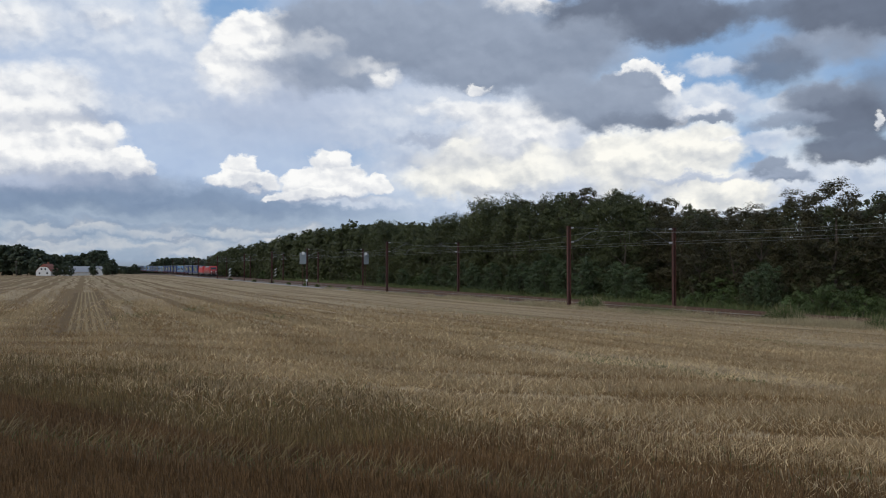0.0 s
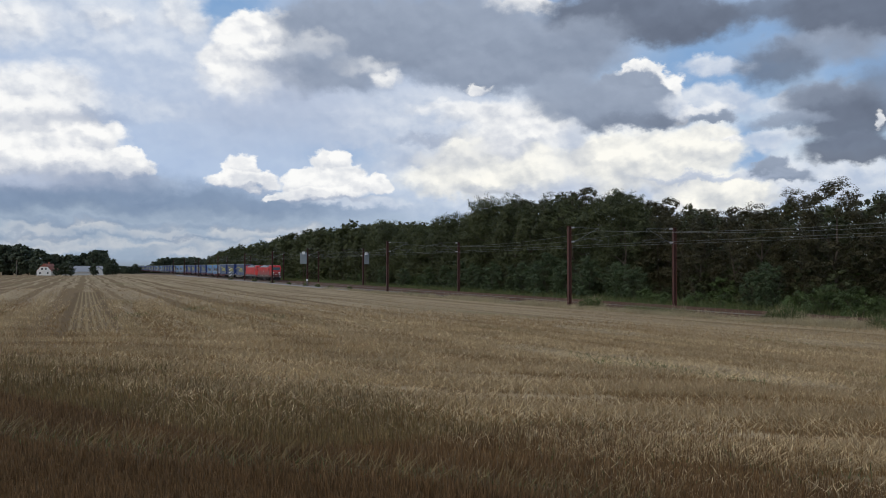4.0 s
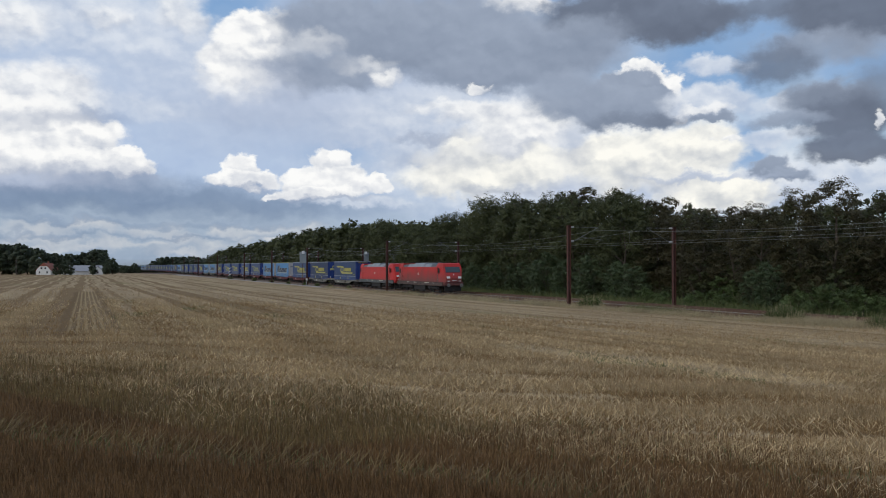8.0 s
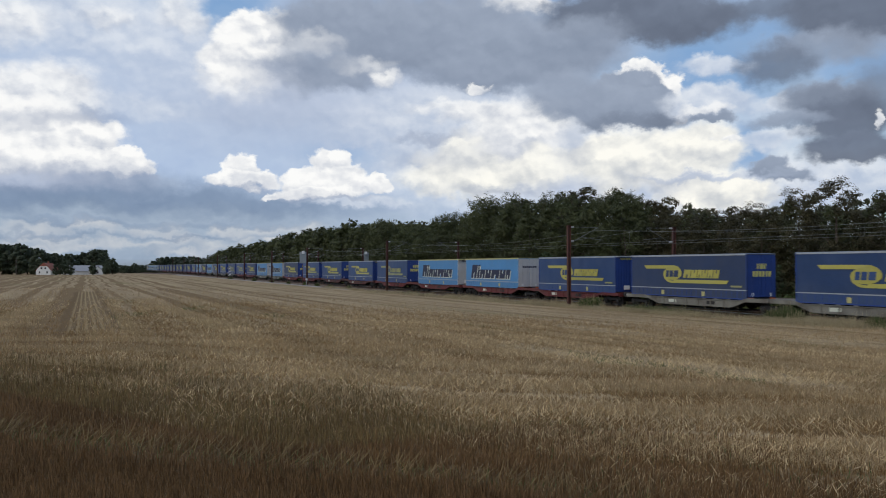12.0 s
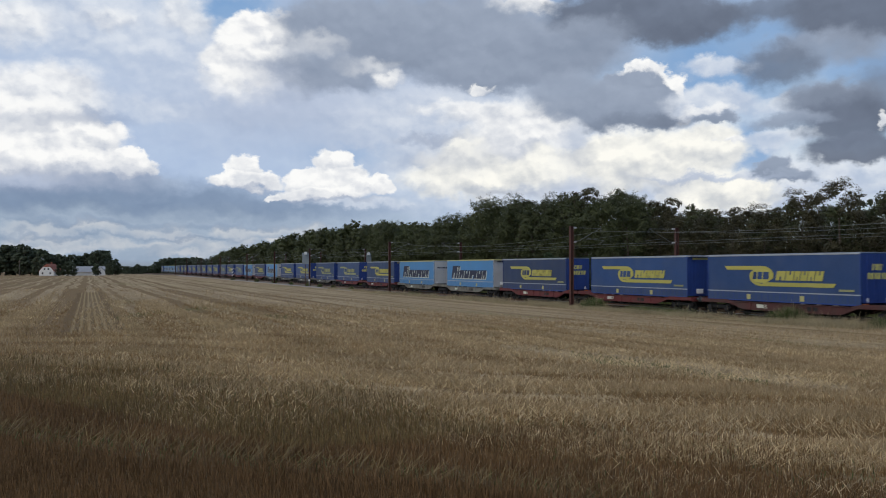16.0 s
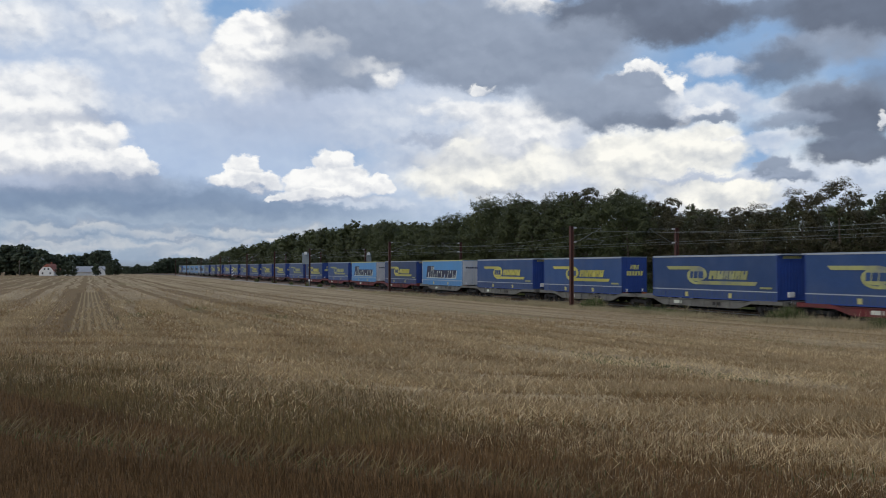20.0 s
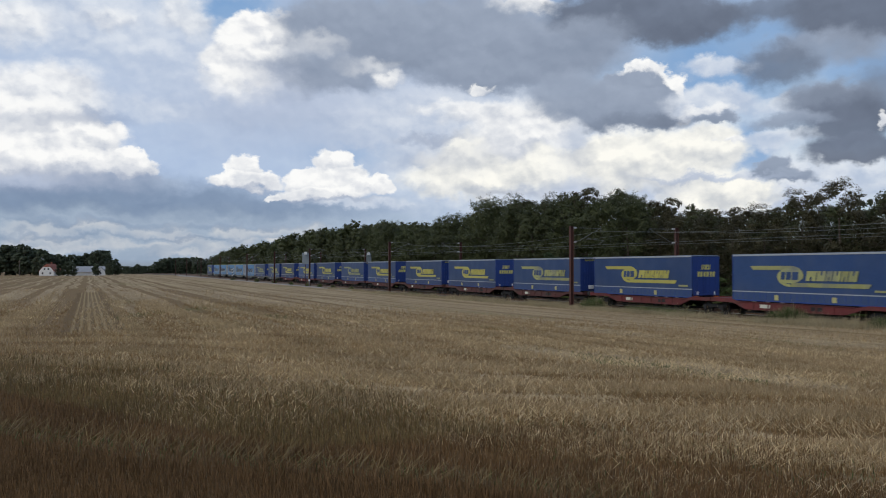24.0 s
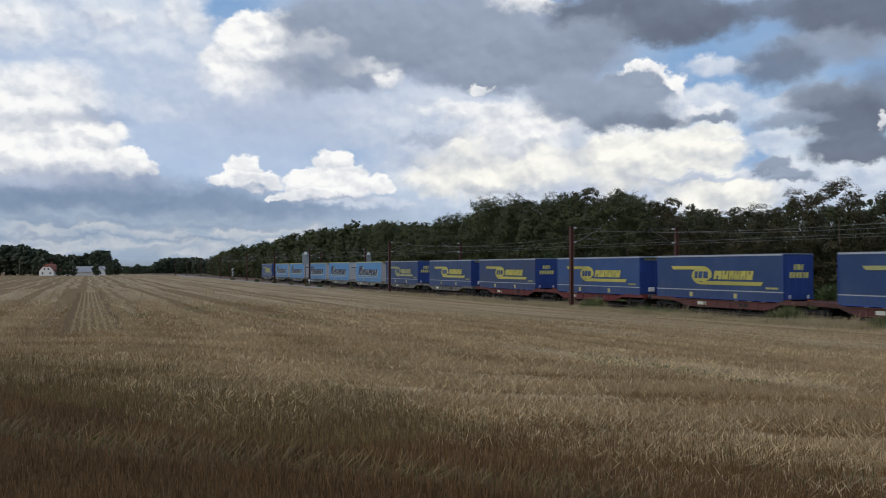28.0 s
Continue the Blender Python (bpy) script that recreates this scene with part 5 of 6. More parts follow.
lead = make_engine(True)
follow = make_engine(False)
TRAIN += [(lead, -19.1), (follow, 0.0)]
WAGON_TONES = ("grey", "red", "red", "brown", "red", "grey", "red", "dull", "dull", "red", "red", "brown", "brown", "brown", "red", "dull", "grey", "dull", "dull")
wagon_words = {"grey": "pale grey pocket wagon with rusty stains", "red": "faded red pocket wagon", "brown": "dark red-brown soiled pocket wagon", "dull": "dull grey soiled pocket wagon"}
made = {}
for k, tone in enumerate(WAGON_TONES):
    if tone not in made:
        made[tone] = w = make_wagon(M["wagon_" + tone], wagon_words[tone])
    else:
        w = copy_thing(made[tone], pose(0, 0, 0))
    TRAIN.append((w, 18.65 + 33.95 * k))
AZURE = (3, 4, 10, 11, 17, 19, 32, 33, 34, 35, 36)
DARK = (1, 9, 18, 29)
FADED = (5, 14, 20, 31, 13, 22, 26)
proto = {}
for k in range(38):
    end = "doors" if k % 2 else "nose"
    key = ("azure" if k in AZURE else "blue", end, "plain" if k in AZURE else "dark" if k in DARK else "faded" if k in FADED else "plain")
    if key not in proto:
        what = "light blue curtain-sided trailer with dark block print" if key[0] == "azure" else {
            "plain": "blue curtain-sided trailer with yellow print", "dark": "soiled dark blue curtain-sided trailer with yellow print",
            "faded": "blue curtain-sided trailer with faded yellow print"}[key[2]]
        proto[key] = w = make_trailer(*key, what + (", its doors forward" if end == "doors" else ", its nose wall forward"))
    else:
        w = copy_thing(proto[key], pose(0, 0, 0))
    TRAIN.append((w, (37.85 if k % 2 else 19.85) + 33.95 * (k // 2)))

# ---------------------------------------------------------------- trees and shrubs
def leaf_quads(centres, size, rng, facing=None):
    """A rhombic leaf at each centre, turned at random or held towards the given directions."""
    n = len(centres)
    if facing is None:
        facing = rng.normal(size=(n, 3))
    a = np.cross(facing, rng.normal(size=(n, 3)))
    a /= np.linalg.norm(a, axis=1)[:, None] + 1e-9
    b = np.cross(facing, a)
    b /= np.linalg.norm(b, axis=1)[:, None] + 1e-9
    s = (size * rng.uniform(0.6, 1.4, n))[:, None]
    V = np.stack([centres + a * s, centres + b * s * 0.62, centres - a * s, centres - b * s * 0.62], 1)
    return V.reshape(-1, 3), np.arange(4 * n).reshape(n, 4)


def crown_points(rng, height, radius, base, boughs, tufts, per, spray=0.0, foot=0.75, core=26):
    """Leaves in tufts, the tufts on rounded boughs, the boughs round the trunk with gaps between; leaves face outwards and up.
    With spray the tufts are flat fans in layers, as on hornbeam and beech."""
    pts, nor, inner = [], [], []
    up = np.array([0.0, 0.0, 1.0])
    for k in range(boughs):
        u = (k + rng.uniform(0.1, 0.9)) / boughs
        prof = math.sqrt(max(0.02, 1 - ((u - 0.42) / 0.62) ** 2)) if u > 0.42 else foot + (1 - foot) * u / 0.42
        w = k * 2.39996 + rng.normal(0, 0.45)
        br = radius * rng.uniform(0.34, 0.52) * (1 - 0.35 * u)
        r = max(0.0, radius * prof - 0.7 * br) * math.sqrt(rng.uniform(0.3, 1.0)) * rng.uniform(0.85, 1.12)
        c = np.array([math.cos(w) * r, math.sin(w) * r, base + (height - base) * (0.06 + 0.93 * u)])
        if u < 0.9:
            inner.append(c + np.clip(rng.normal(size=(core, 3)), -1.5, 1.5) * br * 0.30)
        for _ in range(tufts):
            d = rng.normal(size=3)
            d[2] = d[2] * 0.8 + 0.25
            d /= np.linalg.norm(d)
            tc = c + d * br * np.array([1, 1, 0.78]) * rng.uniform(0.62, 1.04)
            tr = br * rng.uniform(0.24, 0.44) * (1 + 0.5 * spray)
            q = rng.normal(size=(per, 3))
            q = q / np.linalg.norm(q, axis=1)[:, None] * (rng.uniform(0, 1, per) ** 0.5)[:, None]
            pts.append(tc + q * tr * np.array([1, 1, 0.7 - 0.48 * spray]) - np.outer((q[:, :2] ** 2).sum(1), up) * tr * 0.3 * spray)
            nor.append(d * (0.75 - 0.4 * spray) + up * (0.4 + 0.5 * spray) + q * 0.45 * (1 - spray) + rng.normal(size=(per, 3)) * 0.3)
    return np.concatenate(pts), np.concatenate(nor), np.concatenate(inner)


def make_tree(seed, height, radius, base, leaf, size, boughs, tufts, per, label, name="tree", group="trees of the wood", trunk_r=0.22, spray=0.0):
    rng = np.random.default_rng(seed)
    t = thing(name, label, "tree", group)
    bm = bmesh.new()
    p, r = Vector((0, 0, -0.3)), trunk_r
    spine = [p]
    for k in range(6):
        q = p + Vector((rng.normal(0, 0.18), rng.normal(0, 0.18), height * 0.125))
        rod(bm, p, q, r, r * 0.84, 7)
        p, r = q, r * 0.84
        spine.append(p)
    part("trunk", bm, M["bark"], t)
    bm = bmesh.new()
    for k in range(9):
        s = spine[1 + k % 4]
        w = rng.uniform(0, 6.28)
        e = s + Vector((math.cos(w) * radius * 0.65, math.sin(w) * radius * 0.6, height * rng.uniform(0.08, 0.2)))
        mid = s.lerp(e, 0.5) + Vector((0, 0, 0.3))
        rod(bm, s, mid, trunk_r * 0.42, trunk_r * 0.28, 5)
        rod(bm, mid, e, trunk_r * 0.28, trunk_r * 0.1, 5)
    part("limb", bm, M["bark"], t)
    c, facing, inner = crown_points(rng, height, radius, base, boughs, tufts, per, spray)
    V, F = leaf_quads(np.concatenate([c, inner]), np.concatenate([np.full(len(c), size), np.full(len(inner), max(1.6 * size, 0.055 * radius))]), rng, np.concatenate([facing, rng.normal(size=inner.shape)]))
    raw("crown", V, F, leaf, t)
    return t


def spot(x, y, turn, scale=1.0):
    return Matrix.Translation((x, y, float(ground_z(x, y)))) @ Matrix.Rotation(turn, 4, "Z") @ Matrix.Scale(scale, 4)


def plant(protos, places, rng):
    """Sets copies of the prototypes at the places; the first use of each is the prototype itself."""
    used = set()
    for x, y, s in places:
        k = int(rng.integers(len(protos)))
        turn = rng.uniform(0, 6.28)
        m = pose(x, y, float(ground_z(x, y)), 0, 0, math.degrees(turn))
        if k not in used:
            used.add(k)
            ob = protos[k]
            ob.matrix_world = m
        else:
            ob = copy_thing(protos[k], m)
        ob.scale = (s * rng.uniform(0.92, 1.08), s * rng.uniform(0.92, 1.08), s)
    for k, p in enumerate(protos):
        if k not in used:
            for o in (*p.children_recursive, p):
                bpy.data.objects.remove(o)


rng = np.random.default_rng(11)
oaks = [make_tree(20 + k, 12.5, (4.0, 4.6, 3.6, 4.3, 4.9, 3.8)[k], (0.6, 1.2, 0.4, 0.9, 1.4, 0.4)[k], M["leaf_brown"] if k in (2, 5) else M["leaf"], 0.084, 27, 27, 24,
                  "brownish green hornbeam at the edge of the wood" if k in (2, 5) else "dark green broadleaf tree at the edge of the wood", spray=0.6 if k in (2, 5) else 0.15) for k in range(6)]
backs = [make_tree(30 + k, 12.5, 4.6, 0.8, M["leaf"], 0.21, 22, 17, 14, "dark green tree inside the wood", "tree", "trees of the wood") for k in range(3)]


mids = [make_tree(40 + k, 12.5, 4.4, 0.6, (M["leaf"], M["leaf_brown"])[k], 0.14, 23, 21, 17, "dark green tree inside the wood", "tree", "trees of the wood") for k in range(2)]


def wood_height(y):
    """How tall the wood stands along the line, in metres."""
    return float(np.interp(y, (-20, 45, 51, 58, 65.6, 73, 80, 91, 102, 119, 127, 141, 154, 162, 170, 178, 214, 283, 405, 470),
                           (10.8, 10.8, 10.8, 11.3, 9.4, 12.0, 11.6, 13.4, 13.9, 13.3, 14.4, 14.0, 13.2, 11.6, 13.0, 14.2, 15.2, 14.4, 12.0, 10.0)))


front, back = [], []
for row, x0 in enumerate((59.5, 65.0, 72.0, 79.0)):
    y = -12.0 + row * 1.7
    while y < (470 if row < 3 else 120):
        h = wood_height(y) / 13.4 * (rng.uniform(0.86, 1.07), rng.uniform(0.93, 1.05), rng.uniform(0.95, 1.05), rng.uniform(0.9, 1.0))[row] * float(np.interp(y * 60 / x0, (40, 58, 66, 76, 86, 93, 128, 140), (1.03, 1.05, 0.93, 0.94, 1.0, 1.09, 1.09, 1.0)))
        (front if row == 0 and y < 190 else back).append((x0 + rng.uniform(-1.3, 1.3), y, h))
        y += rng.uniform(3.4, 5.6) * (1 if row == 0 else 1.2) * (1 if y < 200 else 1.4)
plant([oaks[2], oaks[5]], [q for q in front if q[1] < 84], rng)
plant([oaks[k] for k in (0, 1, 3, 4)], [q for q in front if q[1] >= 84], rng)
plant(mids, [q for q in back if q[1] < 150], rng)
plant(backs, [q for q in back if q[1] >= 150], rng)


def make_shrub(seed, height, radius, leaf, size, boughs, tufts, per, label, group):
    rng = np.random.default_rng(seed)
    t = thing("shrub", label, "shrub", group)
    bm = bmesh.new()
    for k in range(7):
        w = rng.uniform(0, 6.28)
        rod(bm, (math.cos(w) * 0.1, math.sin(w) * 0.1, -0.15), (math.cos(w) * radius * 0.6, math.sin(w) * radius * 0.6, height * 0.75), 0.03, 0.01, 5)
    part("stem", bm, M["bark"], t)
    c, facing, inner = crown_points(rng, height, radius, 0.1, boughs, tufts, per, 0.1, 0.9)
    V, F = leaf_quads(c, size, rng, facing)
    raw("foliage", V, F, leaf, t)
    return t


# undergrowth along the wood's foot
under = [make_shrub(50 + k, 2.6 + 0.5 * k, 1.9, (M["leaf"], M["leaf_bright"], M["leaf"])[k], 0.085, 9, 18, 18,
                    ("dark green shrub under the trees", "bright green bramble shrub beside the track", "dark green shrub under the trees")[k],
                    "shrubs along the wood") for k in range(3)]
places = []
y = -8.0
while y < 330:
    places.append((57.0 + rng.uniform(-1.0, 1.0), y, rng.uniform(0.6, 1.05)))
    y += rng.uniform(2.0, 3.4) * (1 if y < 150 else 1.6)
places += [(62.4 + rng.uniform(-1.2, 1.2), -8 + 2.4 * k, rng.uniform(1.15, 1.6)) for k in range(46)]
plant(under, places, rng)
willows = [make_shrub(60 + k, 4.6, 1.7 + 0.3 * k, M["leaf_willow"], 0.062, 14, 26, 24, "tall grey-green willow shrub beside the track", "willows beside the track") for k in range(3)]
places = []
for y, s in ((78.5, 0.82), (82.0, 0.95), (86.5, 1.12), (89.0, 0.9), (92.5, 1.02), (96.5, 1.2), (100.0, 1.0), (103.5, 0.95), (108.0, 0.9), (112.0, 1.0),
             (116.0, 0.85), (121.0, 0.95), (126.0, 1.05), (131.0, 0.9), (140.0, 0.85), (150.0, 0.8), (163.0, 0.9), (58.5, 0.9), (60.0, 0.75)):
    places.append((54.6 + rng.uniform(-0.6, 0.6), y, s))
plant(willows, places, rng)
brambles = [make_shrub(70, 2.2, 2.1, M["leaf_bright"], 0.055, 11, 26, 24, "bright green bramble mound beside the track", "brambles beside the track")]
plant(brambles, [(53.4, 51.0, 1.05), (53.2, 47.5, 1.0), (53.6, 54.0, 0.8), (53.8, 63.0, 0.6), (53.8, 67.0, 0.65), (53.6, 71.5, 0.6), (53.9, 75.0, 0.7)], rng)

# ---------------------------------------------------------------- far farm and woods
far_trees = [make_tree(80 + k, 15.0, 6.5, 0.8, M["leaf_far"], 0.50, 16, 16, 13, "dark distant broadleaf tree behind the field", "far_tree", "trees round the farm", 0.4) for k in range(4)]


def bearing(x_frac, dist):
    """A point at that tangent of the angle from the view axis and that distance along the axis."""
    w = radians(-YAW)
    fx, fy = math.sin(w), math.cos(w)
    rx, ry = math.cos(w), -math.sin(w)
    return dist * (fx + rx * x_frac), dist * (fy + ry * x_frac)


def far_row(spec, rng):
    out = []
    for x_frac, dist, s in spec:
        x, y = bearing(x_frac, dist)
        out.append((x, y, s))
    return out


spec = []
for k in range(30):            # behind the farm
    u = -0.56 + 0.0058 * k * 1.0
    tall = np.interp(u, (-0.56, -0.505, -0.48, -0.46, -0.42, -0.39, -0.375, -0.36), (1.0, 1.3, 1.2, 0.92, 0.86, 1.1, 1.25, 0.7))
    spec.append((u + rng.uniform(-0.003, 0.003), 560 + rng.uniform(-25, 25), float(tall) * rng.uniform(0.92, 1.05)))
for k in range(26):            # wood beyond the bend of the line
    u = -0.362 + 0.0034 * k
    tall = np.interp(u, (-0.362, -0.34, -0.325, -0.28), (0.45, 0.55, 1.0, 0.95))
    spec.append((u, 760 + rng.uniform(-20, 20), float(tall) * rng.uniform(0.93, 1.05) * 0.95))
for k in range(14):            # low hedge between the farm and the wood
    spec.append((-0.395 + 0.0035 * k, 700 + rng.uniform(-20, 20), rng.uniform(0.38, 0.55)))
for k in range(24):            # low hedge line and far treetops that close the view to the west
    spec.append((-0.60 - 0.02 * k, 600 + rng.uniform(-30, 30), rng.uniform(0.7, 1.0)))
for u, dist, tall in ((-0.446, 498, 0.42), (-0.437, 500, 0.5), (-0.431, 497, 0.46), (-0.404, 500, 0.45), (-0.389, 498, 0.5), (-0.382, 505, 0.62), (-0.473, 522, 0.5)):
    spec.append((u, dist, tall))
plant(far_trees, far_row(spec, rng), rng)


def house():
    x, y = bearing(-0.4615, 515)
    t = thing("farmhouse", "white farmhouse with a red tiled gable roof among trees", "house", "", pose(x, y, float(ground_z(x, y)), 0, 0, -17))
    part("wall", prism([(-4.2, 0), (4.2, 0), (4.2, 2.6), (2.0, 5.2), (-2.0, 5.2), (-4.2, 2.6)], "y", 0, 14), M["lime"], t)
    part("roof", prism([(-4.7, 2.5), (-4.2, 2.5), (0, 6.6), (4.2, 2.5), (4.7, 2.5), (2.0, 5.6), (0, 7.1), (-2.0, 5.6)], "y", 0.2, 14.4), M["tile"], t, "red tiled roof")
    part("gable_hip", prism([(-2.2, 5.2), (2.2, 5.2), (0, 7.0)], "y", -0.1, 0.2), M["tile"], t)
    for xx, z in ((-2.2, 0.9), (2.2, 0.9), (-1.1, 3.4), (1.1, 3.4)):
        w = part("window", boxes((xx - 0.45, xx + 0.45, -0.04, 0.02, z, z + 1.1)), M["window"], t)
        part("window_frame", boxes((xx - 0.5, xx + 0.5, -0.06, -0.04, z - 0.06, z), (xx - 0.5, xx + 0.5, -0.06, -0.04, z + 1.1, z + 1.16)), M["white"], w)
    part("chimney", boxes((-0.4, 0.4, 8, 8.8, 6.4, 8.0)), M["tile"], t)


house()


def barn():
    x, y = bearing(-0.416, 520)
    t = thing("barn", "white barn with a pale grey sheet roof", "barn", "", pose(x, y, float(ground_z(x, y)), 0, 0, 6))
    part("wall", boxes((-11, 11, 0, 9, 0, 2.2)), M["lime"], t)
    part("gable_wall", prism([(5.0, 0), (11.0, 0), (11.0, 2.0), (8.0, 5.0), (5.0, 2.0)], "y", -3.0, 0.0), M["lime"], t)
    part("roof", prism([(-0.5, 2.1), (9.5, 2.1), (4.5, 5.6)], "x", -11.5, 11.5), M["fibre"], t, "pale grey corrugated roof")
    part("gable_roof", prism([(4.6, 1.9), (8.0, 5.5), (11.4, 1.9), (11.0, 1.9), (8.0, 5.1), (5.0, 1.9)], "y", -3.3, 4.0), M["fibre"], t)
    part("window", boxes((7.5, 8.5, -3.05, -3.0, 0.8, 1.9)), M["window"], t)


barn()


def pole():
    x, y = bearing(-0.493, 420)
    t = thing("utility_pole", "weathered wooden utility pole at the field's far side", "pole", "", pose(x, y, float(ground_z(x, y))))
    part("post", rods(((0, 0, -0.5), (0, 0, 8.0), 0.14, 0.1)), M["timber"], t)
    part("crossarm", boxes((-0.7, 0.7, -0.05, 0.05, 7.3, 7.45)), M["timber"], t)


pole()

# ---------------------------------------------------------------- stubble and verge, small and uncountable
def blades(name, x, y, h, width, lean, material, rng, label, category, base=None):
    """Tapered stalks at the given places; lean is the sideways throw of each tip as a share of its height."""
    n = len(x)
    z = (ground_z(x, y) if base is None else base) - 0.02
    w = rng.uniform(0, 2 * math.pi, n)
    dx, dy = np.cos(w) * width / 2, np.sin(w) * width / 2
    tip_x, tip_y = x + lean[:, 0] * h, y + lean[:, 1] * h
    top = z + h * np.sqrt(np.clip(1 - 0.5 * (lean ** 2).sum(1), 0.12, 1))
    V = np.stack([np.stack([x - dx, y - dy, z], 1), np.stack([x + dx, y + dy, z], 1),
                  np.stack([tip_x + dx * 0.5, tip_y + dy * 0.5, top], 1), np.stack([tip_x - dx * 0.5, tip_y - dy * 0.5, top], 1)], 1)
    ob = raw(name, V.reshape(-1, 3), np.arange(4 * n).reshape(n, 4), material)
    return tagged(ob, label, category, kind="stuff")


def in_view(x, y, margin=1.06):
    w = radians(-YAW)
    depth = x * math.sin(w) + y * math.cos(w)
    side = x * math.cos(w) - y * math.sin(w)
    return (depth > 4.0) & (np.abs(side) < 0.512 * margin * depth + 1.0)


def scatter(n, near, far, rng, power=1.0):
    """Places spread over the field before the camera, thinning with distance."""
    w = radians(-YAW)
    depth = near * (far / near) ** (rng.uniform(0, 1, n) ** power)
    side = rng.uniform(-1, 1, n) * (0.535 * depth + 1.0)
    return depth * math.sin(w) + side * math.cos(w), depth * math.cos(w) - side * math.sin(w), depth


def patchy(x, y, scale, seed):
    """Slow random waves over the field, about -1 to 1."""
    r = np.random.default_rng(seed)
    v = np.zeros_like(x)
    for k in range(7):
        w, ph, f = r.uniform(0, 3.14), r.uniform(0, 6.28), scale * r.uniform(0.6, 1.7)
        v += np.sin((x * math.cos(w) + y * math.sin(w) * 0.55) * f + ph)
    return v / 3.2


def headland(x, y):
    """1 in the standing brown stubble before the camera, coloured darker for cloud shade, 0 where pale straw covers the
    ground.
    """
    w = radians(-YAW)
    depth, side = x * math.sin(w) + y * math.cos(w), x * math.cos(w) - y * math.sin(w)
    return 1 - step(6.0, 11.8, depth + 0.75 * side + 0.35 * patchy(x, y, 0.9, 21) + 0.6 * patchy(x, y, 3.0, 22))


def rut(x, y):
    """Distance from the old wheel rut that cuts across the headland."""
    ax, ay, bx, by = -3.6, 12.6, 3.6, 4.9
    length = math.hypot(bx - ax, by - ay)
    ux, uy = (bx - ax) / length, (by - ay) / length
    return np.abs((x - ax) * -uy + (y - ay) * ux + 0.12 * patchy(x, y, 1.6, 51)) + 5 * ((x - ax) * ux + (y - ay) * uy > length)


def swaths(x, y):
    """Low ridges of straw left by the harvester, about -1 to 1, along the railway far out, across the headland near by."""
    w = radians(-YAW)
    depth, side = x * math.sin(w) + y * math.cos(w), x * math.cos(w) - y * math.sin(w)
    near = 1 - step(13, 26, depth + 0.3 * side)
    along = 0.65 * np.sin(2.35 * x + 1.6 * patchy(x, y, 0.3, 62)) + 0.4 * np.sin(5.3 * x + 1.0 + 1.5 * patchy(x, y, 0.5, 63))
    u = depth + 0.22 * side + 0.5 * patchy(x, y, 0.7, 64)
    across = 0.7 * np.sin(3.0 * u) + 0.5 * np.sin(7.1 * u + 2.0 * patchy(x, y, 0.9, 65))
    return along * (1 - near) + across * near


def bare(x, y, rng):
    """Thins the stalks on the wheel lanes and on the worked strip."""
    lane = lane_at(x + 0.3 * patchy(x, y, 0.2, 40))
    w = radians(-YAW)
    lane = lane * step(15, 27, x * math.sin(w) + y * math.cos(w))
    strip_in = (np.abs(x - 0.15) < 0.85) & (np.abs(y - 48) < 24)
    return (lane + rng.normal(0, 1.0, len(x)) < 1.2 + 0.04 * np.clip(x, 0, 40)) & ~(strip_in & (rng.uniform(0, 1, len(x)) < 0.82))


rng = np.random.default_rng(3)
stub = leafy("stubble_stalks", (0.41, 0.292, 0.155), (0.56, 0.425, 0.25), 0, 0.25)
# brown upright stalks, their colour lowered further to paint in a cloud's shade
stub_shaded = leafy("shaded_weathered_stubble", (0.172, 0.098, 0.042), (0.255, 0.158, 0.073), 0, 0.35)
stub_tawny = leafy("tawny_stubble_stalks", (0.285, 0.178, 0.078), (0.39, 0.255, 0.125), 0, 0.3)
stub_olive = leafy("greenish_stubble_stalks", (0.205, 0.142, 0.058), (0.29, 0.215, 0.098), 0, 0.35)
# standing stubble in drilled rows
x, y, d = scatter(470000, 5.3, 92, rng, 0.95)
x = np.round(x / 0.125) * 0.125 + rng.normal(0, 0.045, len(x))
keep = (x < 41.0) & (patchy(x, y, 0.5, 1) > -0.85) & bare(x, y, rng) & (rng.uniform(0, 1, len(x)) > 0.93 * step(20, 62, d)) & ((rut(x, y) > 0.2) | (rng.uniform(0, 1, len(x)) < 0.3))
x, y, d = x[keep], y[keep], d[keep]
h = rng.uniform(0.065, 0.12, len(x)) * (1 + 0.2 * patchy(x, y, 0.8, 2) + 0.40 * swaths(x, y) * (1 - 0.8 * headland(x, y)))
wind = np.stack([0.16 * patchy(x, y, 1.4, 31), 0.16 * patchy(x, y, 1.4, 32)], 1)
sw, cw = math.sin(radians(-YAW)), math.cos(radians(-YAW))
over = x * sw + y * cw + 0.75 * (x * cw - y * sw)
sw_here = swaths(x, y) + 0.5 * patchy(x, y, 0.25, 72)
tawny = sw_here + rng.normal(0, 0.25, len(x)) < -0.12
keep_thin = (sw_here > -0.8) | (headland(x, y) > 0.3) | (rng.uniform(0, 1, len(x)) < 0.45)
# stalks in the painted shade of the headland take the darker colours
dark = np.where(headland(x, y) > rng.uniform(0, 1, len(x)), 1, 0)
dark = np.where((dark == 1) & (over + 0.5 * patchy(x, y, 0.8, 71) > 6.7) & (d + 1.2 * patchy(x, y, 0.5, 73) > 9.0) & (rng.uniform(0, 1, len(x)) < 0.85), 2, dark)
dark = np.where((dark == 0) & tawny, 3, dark)
